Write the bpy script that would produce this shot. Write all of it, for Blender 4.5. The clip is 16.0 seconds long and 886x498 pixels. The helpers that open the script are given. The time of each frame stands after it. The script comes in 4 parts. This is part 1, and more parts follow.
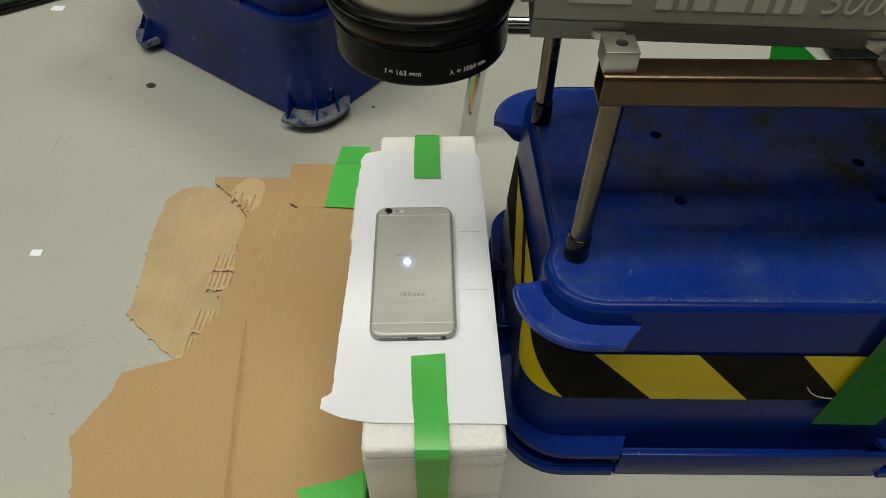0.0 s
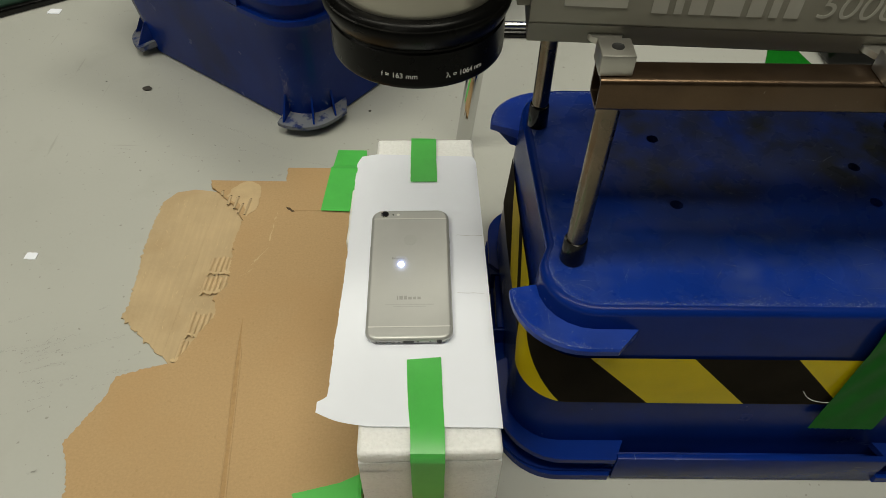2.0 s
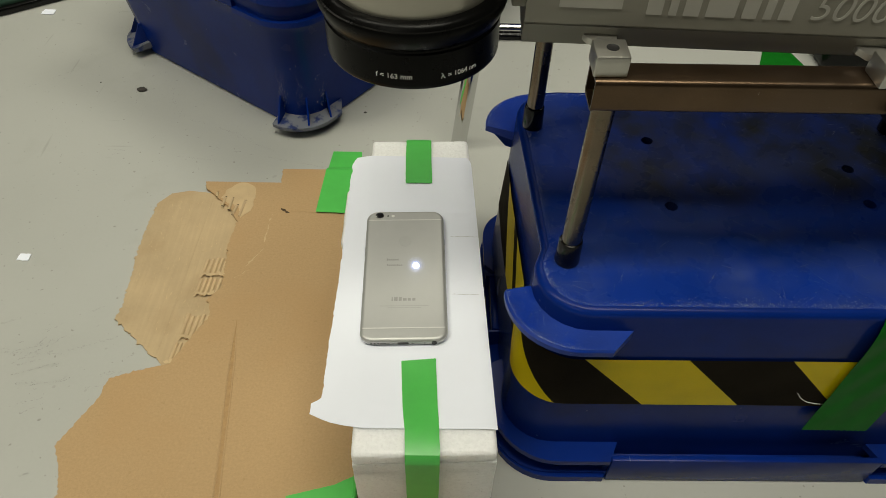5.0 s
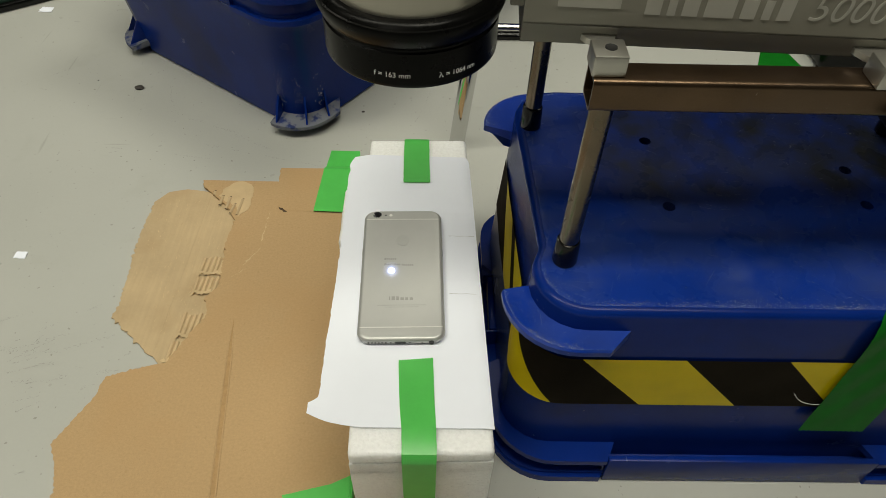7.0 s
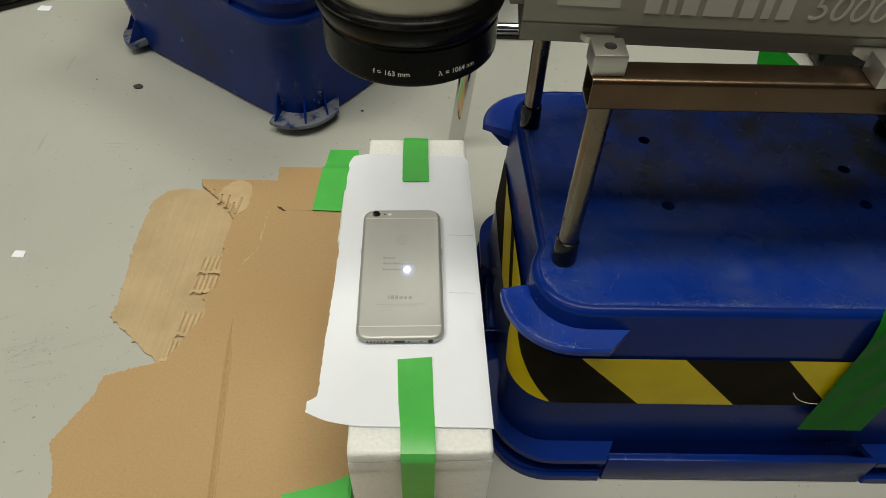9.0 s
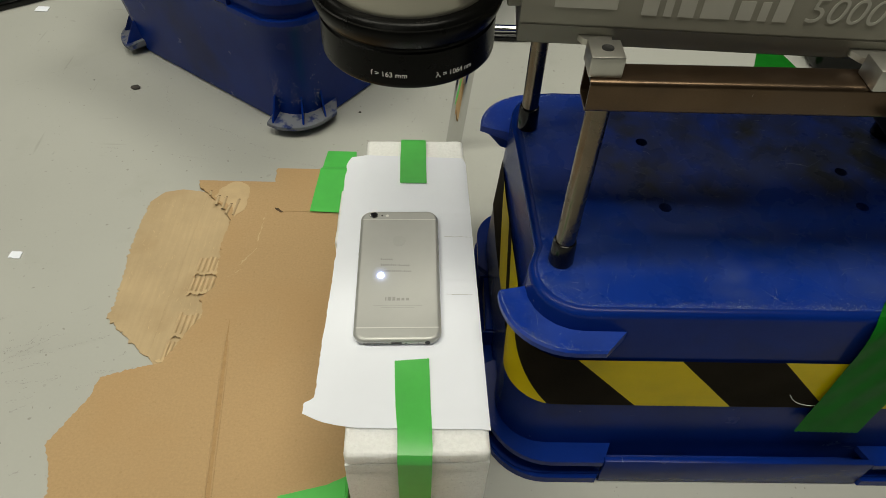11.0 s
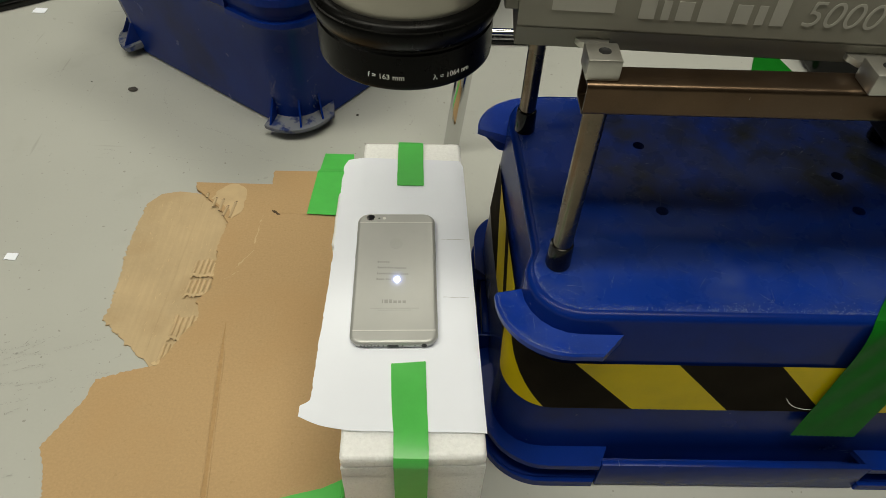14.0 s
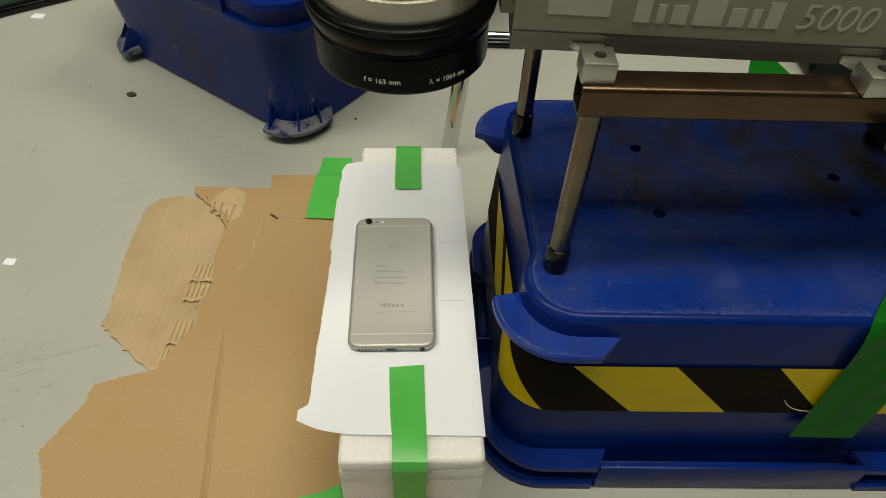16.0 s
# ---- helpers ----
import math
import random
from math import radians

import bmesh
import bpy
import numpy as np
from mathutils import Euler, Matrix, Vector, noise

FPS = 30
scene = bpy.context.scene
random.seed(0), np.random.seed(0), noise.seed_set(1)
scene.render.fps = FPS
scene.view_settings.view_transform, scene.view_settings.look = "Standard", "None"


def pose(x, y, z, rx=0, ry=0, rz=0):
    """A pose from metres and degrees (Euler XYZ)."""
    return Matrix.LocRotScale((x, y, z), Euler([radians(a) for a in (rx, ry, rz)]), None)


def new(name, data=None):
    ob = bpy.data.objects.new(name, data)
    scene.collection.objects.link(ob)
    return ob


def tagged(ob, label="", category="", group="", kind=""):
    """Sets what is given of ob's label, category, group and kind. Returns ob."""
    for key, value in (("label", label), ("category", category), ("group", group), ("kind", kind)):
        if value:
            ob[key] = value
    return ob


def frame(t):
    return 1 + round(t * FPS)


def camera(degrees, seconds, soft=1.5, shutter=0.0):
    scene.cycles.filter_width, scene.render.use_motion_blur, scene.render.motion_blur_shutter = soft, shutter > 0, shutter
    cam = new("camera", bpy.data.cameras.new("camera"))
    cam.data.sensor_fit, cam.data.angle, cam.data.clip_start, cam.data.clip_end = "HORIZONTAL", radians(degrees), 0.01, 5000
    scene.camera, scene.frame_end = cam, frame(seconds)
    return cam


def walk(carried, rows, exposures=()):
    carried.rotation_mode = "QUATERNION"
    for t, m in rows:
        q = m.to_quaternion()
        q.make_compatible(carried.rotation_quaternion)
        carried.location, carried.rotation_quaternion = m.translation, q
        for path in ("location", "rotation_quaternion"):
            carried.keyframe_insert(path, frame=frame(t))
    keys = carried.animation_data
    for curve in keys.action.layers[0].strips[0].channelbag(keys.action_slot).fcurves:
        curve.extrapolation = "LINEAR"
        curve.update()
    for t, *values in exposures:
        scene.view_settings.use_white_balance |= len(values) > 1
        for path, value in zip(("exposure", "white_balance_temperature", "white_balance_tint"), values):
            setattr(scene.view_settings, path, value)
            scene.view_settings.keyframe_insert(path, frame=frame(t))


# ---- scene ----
# camera and its way
cam = camera(66.3, 16.0, 0.7)
PATH = [
    (0.0, pose(0.0239, -0.3565, 0.5800, 41.326, -0.324, 0.368)),
    (0.5, pose(0.0237, -0.3568, 0.5796, 41.447, -0.430, 0.334)),
    (1.0, pose(0.0240, -0.3571, 0.5798, 41.533, -0.487, 0.308)),
    (1.5, pose(0.0242, -0.3565, 0.5791, 41.626, -0.556, 0.310)),
    (2.0, pose(0.0243, -0.3566, 0.5788, 41.715, -0.607, 0.270)),
    (2.5, pose(0.0239, -0.3567, 0.5788, 41.742, -0.682, 0.228)),
    (3.0, pose(0.0247, -0.3567, 0.5788, 41.795, -0.682, 0.208)),
    (3.5, pose(0.0247, -0.3566, 0.5791, 41.792, -0.721, 0.177)),
    (4.0, pose(0.0249, -0.3565, 0.5785, 41.830, -0.748, 0.136)),
    (6.5, pose(0.0246, -0.3574, 0.5774, 41.964, -1.215, 0.064)),
    (7.0, pose(0.0249, -0.3569, 0.5772, 41.911, -1.225, 0.106)),
    (7.5, pose(0.0249, -0.3568, 0.5771, 41.902, -1.220, 0.108)),
    (8.0, pose(0.0249, -0.3569, 0.5772, 41.903, -1.234, 0.106)),
    (8.5, pose(0.0248, -0.3574, 0.5774, 41.892, -1.293, 0.071)),
    (9.0, pose(0.0247, -0.3569, 0.5767, 41.866, -1.319, 0.054)),
    (11.5, pose(0.0252, -0.3572, 0.5763, 42.093, -1.583, 0.013)),
    (12.0, pose(0.0255, -0.3574, 0.5759, 42.153, -1.628, 0.053)),
    (12.5, pose(0.0255, -0.3573, 0.5765, 42.165, -1.680, 0.019)),
    (13.0, pose(0.0258, -0.3572, 0.5764, 42.206, -1.711, 0.006)),
    (13.5, pose(0.0256, -0.3570, 0.5756, 42.271, -1.784, 0.001)),
    (14.0, pose(0.0255, -0.3570, 0.5757, 42.305, -1.805, -0.004)),
    (14.5, pose(0.0258, -0.3569, 0.5760, 42.343, -1.810, -0.020)),
    (15.0, pose(0.0260, -0.3572, 0.5757, 42.453, -1.831, -0.063)),
    (15.5, pose(0.0260, -0.3576, 0.5757, 42.655, -1.820, -0.186)),
    (16.0, pose(0.0269, -0.3573, 0.5767, 42.557, -1.637, -0.243)),
]

EXPOSURES = [(0.0, -0.09, 6750, 7), (4.0, -0.08, 6800, 7), (6.5, -0.02, 6750, 7), (12.5, -0.02, 6750, 7), (15.2, -0.03, 6850, 7), (15.6, -0.06, 7050, 6), (16.0, -0.07, 7200, 6)]
walk(cam, PATH, EXPOSURES)

# world: a faint neutral fill from the large bright hall
world = bpy.data.worlds.new("hall_light")
scene.world = world
world.use_nodes = True
wbg = world.node_tree.nodes["Background"]
wbg.inputs["Color"].default_value = (0.95, 0.97, 0.92, 1)
wbg.inputs["Strength"].default_value = 0.03


def ceiling_lamp(x, y, z, length, width, watts, rz=0.0):
    """A fluorescent trough's light."""
    data = bpy.data.lights.new("fluorescent_light", "AREA")
    data.shape, data.size, data.size_y, data.energy = "RECTANGLE", length, width, watts
    data.color = (1.0, 0.97, 0.86)
    ob = new("fluorescent_light", data)
    ob.matrix_world = pose(x, y, z, 0, 0, rz)
    return ob


LAMPS = [(0.7, 1.60, 31), (-1.4, -0.35, 35), (0.36, -0.43, 42), (-3.7, -0.35, 16), (-1.4, 2.4, 15), (-1.4, -2.6, 12)]
for lx, ly, lw in LAMPS:
    ceiling_lamp(lx, ly, 2.93, 1.5, 0.7, lw)


# ---------------------------------------------------------------- materials
def material(name, color, rough=0.5, metal=0.0, vary=0.12, scale=40.0, bump=0.1, fine=600.0, rough_vary=0.1, spec=0.5,
             stain=None, stain_scale=8.0, stain_cut=0.6, stain_amount=0.5, scratch=None, scratch_scale=30.0, scratch_cut=0.7,
             emission=0.0, bump_dist=0.0004, lines=None, specks=None, subsurface=0.0, shade_smudges=None, sheen_hazes=None):
    m = bpy.data.materials.new(name)
    m.use_nodes = True
    nt = m.node_tree
    nd, lk = nt.nodes, nt.links
    bs = nd["Principled BSDF"]
    co = nd.new("ShaderNodeTexCoord").outputs["Object"]

    def tex(sc, detail=4.0, stretch=None, rot=None):
        n = nd.new("ShaderNodeTexNoise")
        n.inputs["Scale"].default_value, n.inputs["Detail"].default_value = sc, detail
        if stretch or rot:
            mp = nd.new("ShaderNodeMapping")
            mp.inputs["Scale"].default_value = stretch or (1, 1, 1)
            mp.inputs["Rotation"].default_value = rot or (0, 0, 0)
            lk.new(co, mp.inputs["Vector"])
            lk.new(mp.outputs[0], n.inputs["Vector"])
        else:
            lk.new(co, n.inputs["Vector"])
        return n.outputs[0]

    def ramp(src, lo, hi):
        r = nd.new("ShaderNodeMapRange")
        r.inputs[1].default_value, r.inputs[2].default_value = lo, hi
        lk.new(src, r.inputs[0])
        return r.outputs[0]

    def mix(fac, a, b, amount=1.0):
        n = nd.new("ShaderNodeMix")
        n.data_type = "RGBA"
        if amount < 1.0:
            mu = nd.new("ShaderNodeMath")
            mu.operation = "MULTIPLY"
            mu.inputs[1].default_value = amount
            lk.new(fac, mu.inputs[0])
            fac = mu.outputs[0]
        lk.new(fac, n.inputs[0])
        for i, v in ((6, a), (7, b)):
            if isinstance(v, tuple):
                n.inputs[i].default_value = (*v, 1)
            else:
                lk.new(v, n.inputs[i])
        return n.outputs[2]

    dark = tuple(max(0.0, c * (1 - vary)) for c in color)
    light = tuple(min(1.0, c * (1 + vary)) for c in color)
    col = mix(ramp(tex(scale), 0.3, 0.7), dark, light)
    fine_n = tex(fine, 2.0)
    col = mix(ramp(fine_n, 0.35, 0.65), col, tuple(min(1.0, c * (1 + vary)) for c in color), 0.25)
    if lines:
        # fibres or flute lines: noise drawn out along one direction
        sc, stretch, amount = lines
        col = mix(ramp(tex(sc, 2.0, stretch), 0.35, 0.65), col, tuple(c * 0.72 for c in color), amount * 2)
    if stain:
        col = mix(ramp(tex(stain_scale, 6.0), stain_cut, stain_cut + 0.12), col, stain, stain_amount)
    if shade_smudges:
        # worked-in dirt with the laser housing's shade painted into the same patches
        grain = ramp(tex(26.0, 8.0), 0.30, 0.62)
        for sx, sy, sr in shade_smudges:
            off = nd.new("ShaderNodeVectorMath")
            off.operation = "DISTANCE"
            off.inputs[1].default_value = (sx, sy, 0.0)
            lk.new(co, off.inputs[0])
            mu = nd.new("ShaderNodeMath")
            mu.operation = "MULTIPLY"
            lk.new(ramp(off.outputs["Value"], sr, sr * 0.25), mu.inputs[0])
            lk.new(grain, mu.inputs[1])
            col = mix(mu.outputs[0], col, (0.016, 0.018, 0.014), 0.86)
    if sheen_hazes:
        # pale sheen of the lamps and fine scratching, both painted into the colour
        streaks = ramp(tex(38.0, 12.0, (1.0, 1.5, 1.0), (0, 0, 0.9)), 0.36, 0.74)
        for sx, sy, sr in sheen_hazes:
            off = nd.new("ShaderNodeVectorMath")
            off.operation = "DISTANCE"
            off.inputs[1].default_value = (sx, sy, 0.0)
            lk.new(co, off.inputs[0])
            mu = nd.new("ShaderNodeMath")
            mu.operation = "MULTIPLY"
            lk.new(ramp(off.outputs["Value"], sr, sr * 0.1), mu.inputs[0])
            lk.new(streaks, mu.inputs[1])
            col = mix(mu.outputs[0], col, (0.08, 0.11, 0.22), 0.42)
    if specks:
        # scattered fine grit
        col = mix(ramp(tex(190.0, 1.0), 0.735, 0.76), col, specks, 0.6)
        col = mix(ramp(tex(70.0, 1.0), 0.765, 0.785), col, specks, 0.25)
    if scratch:
        a = ramp(tex(scratch_scale, 3.0, (1, 14, 6), (0, 0, 0.7)), scratch_cut, scratch_cut + 0.04)
        b = ramp(tex(scratch_scale * 0.8, 3.0, (16, 1, 6), (0, 0, -0.4)), scratch_cut, scratch_cut + 0.04)
        col = mix(a, col, scratch, 0.5)
        col = mix(b, col, scratch, 0.5)
    lk.new(col, bs.inputs["Base Color"])
    bs.inputs["Metallic"].default_value = metal
    if subsurface:
        bs.inputs["Subsurface Weight"].default_value = subsurface
        bs.inputs["Subsurface Radius"].default_value = (0.012, 0.012, 0.012)
        bs.inputs["Subsurface Scale"].default_value = 1.0
    bs.inputs["Specular IOR Level"].default_value = spec
    rr = nd.new("ShaderNodeMapRange")
    rr.inputs[3].default_value, rr.inputs[4].default_value = max(0.02, rough - rough_vary), min(1, rough + rough_vary)
    lk.new(tex(scale * 2.3), rr.inputs[0])
    lk.new(rr.outputs[0], bs.inputs["Roughness"])
    if bump:
        bp = nd.new("ShaderNodeBump")
        bp.inputs["Strength"].default_value, bp.inputs["Distance"].default_value = bump, bump_dist
        lk.new(fine_n, bp.inputs["Height"])
        lk.new(bp.outputs[0], bs.inputs["Normal"])
    if emission:
        bs.inputs["Emission Color"].default_value = (*color, 1)
        bs.inputs["Emission Strength"].default_value = emission
    return m


M_FLOOR = material("floor_paint", (0.398, 0.405, 0.375), 0.5, vary=0.035, scale=5.0, fine=260, bump=0.12, stain=(0.33, 0.33, 0.295), stain_scale=13, stain_cut=0.60,
                   stain_amount=0.3, scratch=(0.28, 0.275, 0.25), scratch_scale=7, scratch_cut=0.72, specks=(0.20, 0.19, 0.165))
M_WALL = material("hall_wall_paint", (0.08, 0.08, 0.077), 0.8, vary=0.05, scale=2, fine=60)
# crate walls: same plastic as M_BASE, darkened to put their shade into the colour
M_BLUE = material("shaded_blue_plastic", (0.0022, 0.019, 0.165), 0.25, spec=0.13, rough_vary=0.06, vary=0.16, scale=14, fine=900, bump=0.12, stain=(0.008, 0.014, 0.05), stain_scale=9, stain_cut=0.55,
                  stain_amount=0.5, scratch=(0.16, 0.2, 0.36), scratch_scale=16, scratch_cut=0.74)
M_SCUFF = material("scuffed_blue_plastic", (0.33, 0.37, 0.44), 0.75, vary=0.35, scale=120, fine=900, bump=0.5)
M_YELLOW = material("yellow_hazard_tape", (0.60, 0.47, 0.004), 0.35, spec=0.15, vary=0.08, scale=30, stain=(0.3, 0.24, 0.02), stain_scale=25, stain_cut=0.62)
M_BLACKTAPE = material("black_hazard_tape", (0.017, 0.0140, 0.010), 0.6, vary=0.2, scale=30, spec=0.012)
M_DARKGREEN = material("dark_green_cloth_tape", (0.005, 0.125, 0.010), 0.40, spec=0.08, vary=0.12, scale=60, fine=1400, bump=0.3)
M_GREEN = material("green_cloth_tape", (0.080, 0.48, 0.085), 0.34, vary=0.06, scale=60, fine=500, bump=0.07)
M_CARD = material("brown_cardboard", (0.425, 0.283, 0.140), 0.85, lines=(260.0, (1, 3, 1), 0.05), vary=0.07, scale=420, fine=1100, bump=0.5, stain=(0.42, 0.262, 0.118), stain_scale=9, stain_cut=0.50, stain_amount=0.35, specks=(0.36, 0.235, 0.11))
M_CARDIN = material("torn_cardboard_ply", (0.50, 0.37, 0.21), 0.92, vary=0.12, scale=40, fine=700, bump=0.5)
M_PAPER = material("white_paper", (0.84, 0.875, 0.965), 0.75, vary=0.012, scale=20, fine=900, bump=0.08)
M_FOAM = material("white_foam", (0.91, 0.935, 0.94), 0.30, vary=0.05, scale=330, fine=340, bump=1.0, bump_dist=0.0008, subsurface=0.85)
M_ALU = material("silver_aluminium", (0.455, 0.46, 0.445), 0.44, metal=0.5, vary=0.02, scale=60, fine=3000, bump=0.03, rough_vary=0.04)
M_ALUEDGE = material("polished_aluminium_edge", (0.75, 0.75, 0.73), 0.22, metal=1.0, vary=0.02, scale=60)
M_BAND = material("pale_antenna_band", (0.65, 0.65, 0.62), 0.5, vary=0.04, scale=80)
M_MARK = material("grey_engraving", (0.29, 0.29, 0.275), 0.5, metal=0.3, vary=0.1, scale=900)
M_PRINT = material("grey_print", (0.385, 0.39, 0.375), 0.45, metal=0.3, vary=0.05, scale=400)
M_NAME = material("grey_name_print", (0.31, 0.31, 0.295), 0.45, metal=0.3, vary=0.05, scale=400)
M_LOGO = material("polished_logo", (0.43, 0.435, 0.42), 0.34, metal=0.4, vary=0.02, scale=80)
M_DARK = material("dark_hole", (0.01, 0.01, 0.01), 0.6)
M_GLASS = material("dark_lens_glass", (0.012, 0.012, 0.015), 0.06, vary=0.1)
M_BLACK = material("black_anodised", (0.003, 0.003, 0.0029), 0.30, spec=0.10, vary=0.2, scale=50, fine=1500, bump=0.05)
M_RUBBER = material("black_rubber", (0.004, 0.004, 0.004), 0.18, rough_vary=0.05, spec=0.3, vary=0.3, scale=70)
M_WHITE = material("white_print", (0.8, 0.8, 0.77), 0.6, vary=0.05)
M_HOUSING = material("beige_grey_housing_paint", (0.25, 0.24, 0.20), 0.55, metal=0.0, vary=0.05, scale=30, fine=2500, bump=0.18)
M_HOUSELIGHT = material("light_grey_print", (0.42, 0.41, 0.365), 0.5, vary=0.04)
M_BARREL = material("brushed_nickel_barrel", (0.46, 0.44, 0.38), 0.33, metal=0.8, vary=0.04, scale=20, fine=2000, bump=0.08)
M_BEAM = material("browned_steel", (0.118, 0.078, 0.048), 0.32, metal=0.9, vary=0.2, scale=30, fine=900, bump=0.12, stain=(0.12, 0.085, 0.06), stain_scale=24, stain_cut=0.5, stain_amount=0.6,
                  scratch=(0.6, 0.55, 0.48), scratch_scale=24, scratch_cut=0.72)
M_STEEL = material("bare_steel", (0.145, 0.122, 0.090), 0.26, metal=1.0, vary=0.22, scale=26, fine=900, bump=0.12, stain=(0.20, 0.15, 0.11), stain_scale=22, stain_cut=0.5, stain_amount=0.6)
M_CHROME = material("chrome", (0.62, 0.62, 0.61), 0.06, metal=1.0, vary=0.02, rough_vary=0.02, bump=0)
M_MILLED = material("milled_aluminium", (0.53, 0.52, 0.48), 0.35, metal=0.9, vary=0.05, scale=60, fine=1500, bump=0.08)
M_DIRT = material("dark_dirt", (0.05, 0.045, 0.04), 0.9, vary=0.3, scale=200)
M_GREENMAT = material("dark_green_plastic", (0.02, 0.06, 0.04), 0.5, vary=0.2)
M_SPARK = material("spark_light", (0.66, 0.72, 1.0), 0.5, emission=26.0)
M_CEIL = material("dark_ceiling_paint", (0.045, 0.045, 0.043), 0.9, vary=0.03, scale=2)


# ---------------------------------------------------------------- mesh helpers
def part(name, bm, mat, parent=None, label="", smooth=False, m=None):
    me = bpy.data.meshes.new(name)
    bm.to_mesh(me)
    bm.free()
    for mt in (mat if isinstance(mat, (list, tuple)) else (mat,)):
        me.materials.append(mt)
    if smooth:
        for p in me.polygons:
            p.use_smooth = True
        me.set_sharp_from_angle(angle=radians(38))
    ob = new(name, me)
    if parent:
        ob.parent = parent
    if m is not None:
        ob.matrix_basis = m
    if label:
        ob["label"] = label
    return ob


def thing(name, label, category, m=None, group="", kind=""):
    ob = new(name)
    ob.empty_display_size = 0.02
    if m is not None:
        ob.matrix_basis = m
    return tagged(ob, label, category, group, kind)


def box(bm, x0, x1, y0, y1, z0, z1, bevel=0.0, seg=2, m=None):
    r = bmesh.ops.create_cube(bm, size=1)
    vs = r["verts"]
    for v in vs:
        v.co = Vector(((x0 + x1) / 2 + v.co.x * (x1 - x0), (y0 + y1) / 2 + v.co.y * (y1 - y0), (z0 + z1) / 2 + v.co.z * (z1 - z0)))
    if bevel:
        es = list({e for v in vs for e in v.link_edges})
        r = bmesh.ops.bevel(bm, geom=es, offset=bevel, segments=seg, affect="EDGES", profile=0.5)
        vs = list({v for f in r["faces"] for v in f.verts} | {v for v in vs if v.is_valid})
    if m is not None:
        bmesh.ops.transform(bm, matrix=m, verts=[v for v in vs if v.is_valid])
    return bm


def revolve(bm, profile, n=48, centre=(0, 0), close=False):
    """A turned solid from (radius, height) pairs round the vertical axis."""
    rings = []
    for r, z in profile:
        rings.append([bm.verts.new((centre[0] + r * math.cos(2 * math.pi * i / n), centre[1] + r * math.sin(2 * math.pi * i / n), z)) for i in range(n)])
    for a, b in zip(rings, rings[1:]):
        for i in range(n):
            bm.faces.new((a[i], a[(i + 1) % n], b[(i + 1) % n], b[i]))
    if close:
        bm.faces.new(rings[0][::-1])
        bm.faces.new(rings[-1])
    return bm


def rounded(a, b, r, n=6):
    """A rounded rectangle's outline, counter-clockwise."""
    pts = []
    for cx, cy, t0 in ((a - r, b - r, 0), (-a + r, b - r, 90), (-a + r, -b + r, 180), (a - r, -b + r, 270)):
        for i in range(n + 1):
            t = radians(t0 + 90 * i / n)
            pts.append((cx + r * math.cos(t), cy + r * math.sin(t)))
    return pts


def loft(bm, sections, cap_start=False, cap_end=False):
    rings = [[bm.verts.new(p) for p in s] for s in sections]
    n = len(rings[0])
    for a, b in zip(rings, rings[1:]):
        for i in range(n):
            bm.faces.new((a[i], a[(i + 1) % n], b[(i + 1) % n], b[i]))
    if cap_start:
        bm.faces.new(rings[0][::-1])
    if cap_end:
        bm.faces.new(rings[-1])
    return rings


def tube(bm, p, q, r, n=20, cap=True):
    p, q = Vector(p), Vector(q)
    rot = (q - p).to_track_quat("Z", "Y").to_matrix()
    rings = []
    for c in (p, q):
        rings.append([c + rot @ Vector((r * math.cos(2 * math.pi * i / n), r * math.sin(2 * math.pi * i / n), 0)) for i in range(n)])
    return loft(bm, rings, cap, cap)


def ragged(points, amount, step, seed, straight=()):
    """An outline through the corner points, broken up into small random steps except on the straight sides."""
    rnd = random.Random(seed)
    out = []
    for i, p in enumerate(points):
        q = points[(i + 1) % len(points)]
        d = Vector((q[0] - p[0], q[1] - p[1]))
        n = max(1, int(d.length / step))
        nx, ny = (-d.y / d.length, d.x / d.length)
        for k in range(n):
            t = k / n
            o = 0 if i in straight or k == 0 else rnd.gauss(0, amount)
            out.append((p[0] + d.x * t + nx * o, p[1] + d.y * t + ny * o))
    return out


def sheet(bm, outline, z0, z1):
    """A flat sheet with the given outline."""
    lo = [bm.verts.new((x, y, z0)) for x, y in outline]
    hi = [bm.verts.new((x, y, z1)) for x, y in outline]
    n = len(outline)
    f1 = bm.faces.new(hi)
    f0 = bm.faces.new(lo[::-1])
    f1.normal_update()
    f0.normal_update()
    for i in range(n):
        bm.faces.new((lo[i], lo[(i + 1) % n], hi[(i + 1) % n], hi[i]))
    bmesh.ops.triangulate(bm, faces=[f1, f0])
    return bm


def text_mesh(body, size, depth=0.0002, shear=0.0, thin=0.0):
    cu = bpy.data.curves.new("lettering", "FONT")
    cu.body, cu.size, cu.extrude, cu.shear = body, size, depth, shear
    cu.align_x = "LEFT"
    cu.offset = thin
    tmp = bpy.data.objects.new("lettering", cu)
    scene.collection.objects.link(tmp)
    bpy.context.view_layer.update()
    me = bpy.data.meshes.new_from_object(tmp.evaluated_get(bpy.context.evaluated_depsgraph_get()))
    bpy.data.objects.remove(tmp)
    bpy.data.curves.remove(cu)
    return me


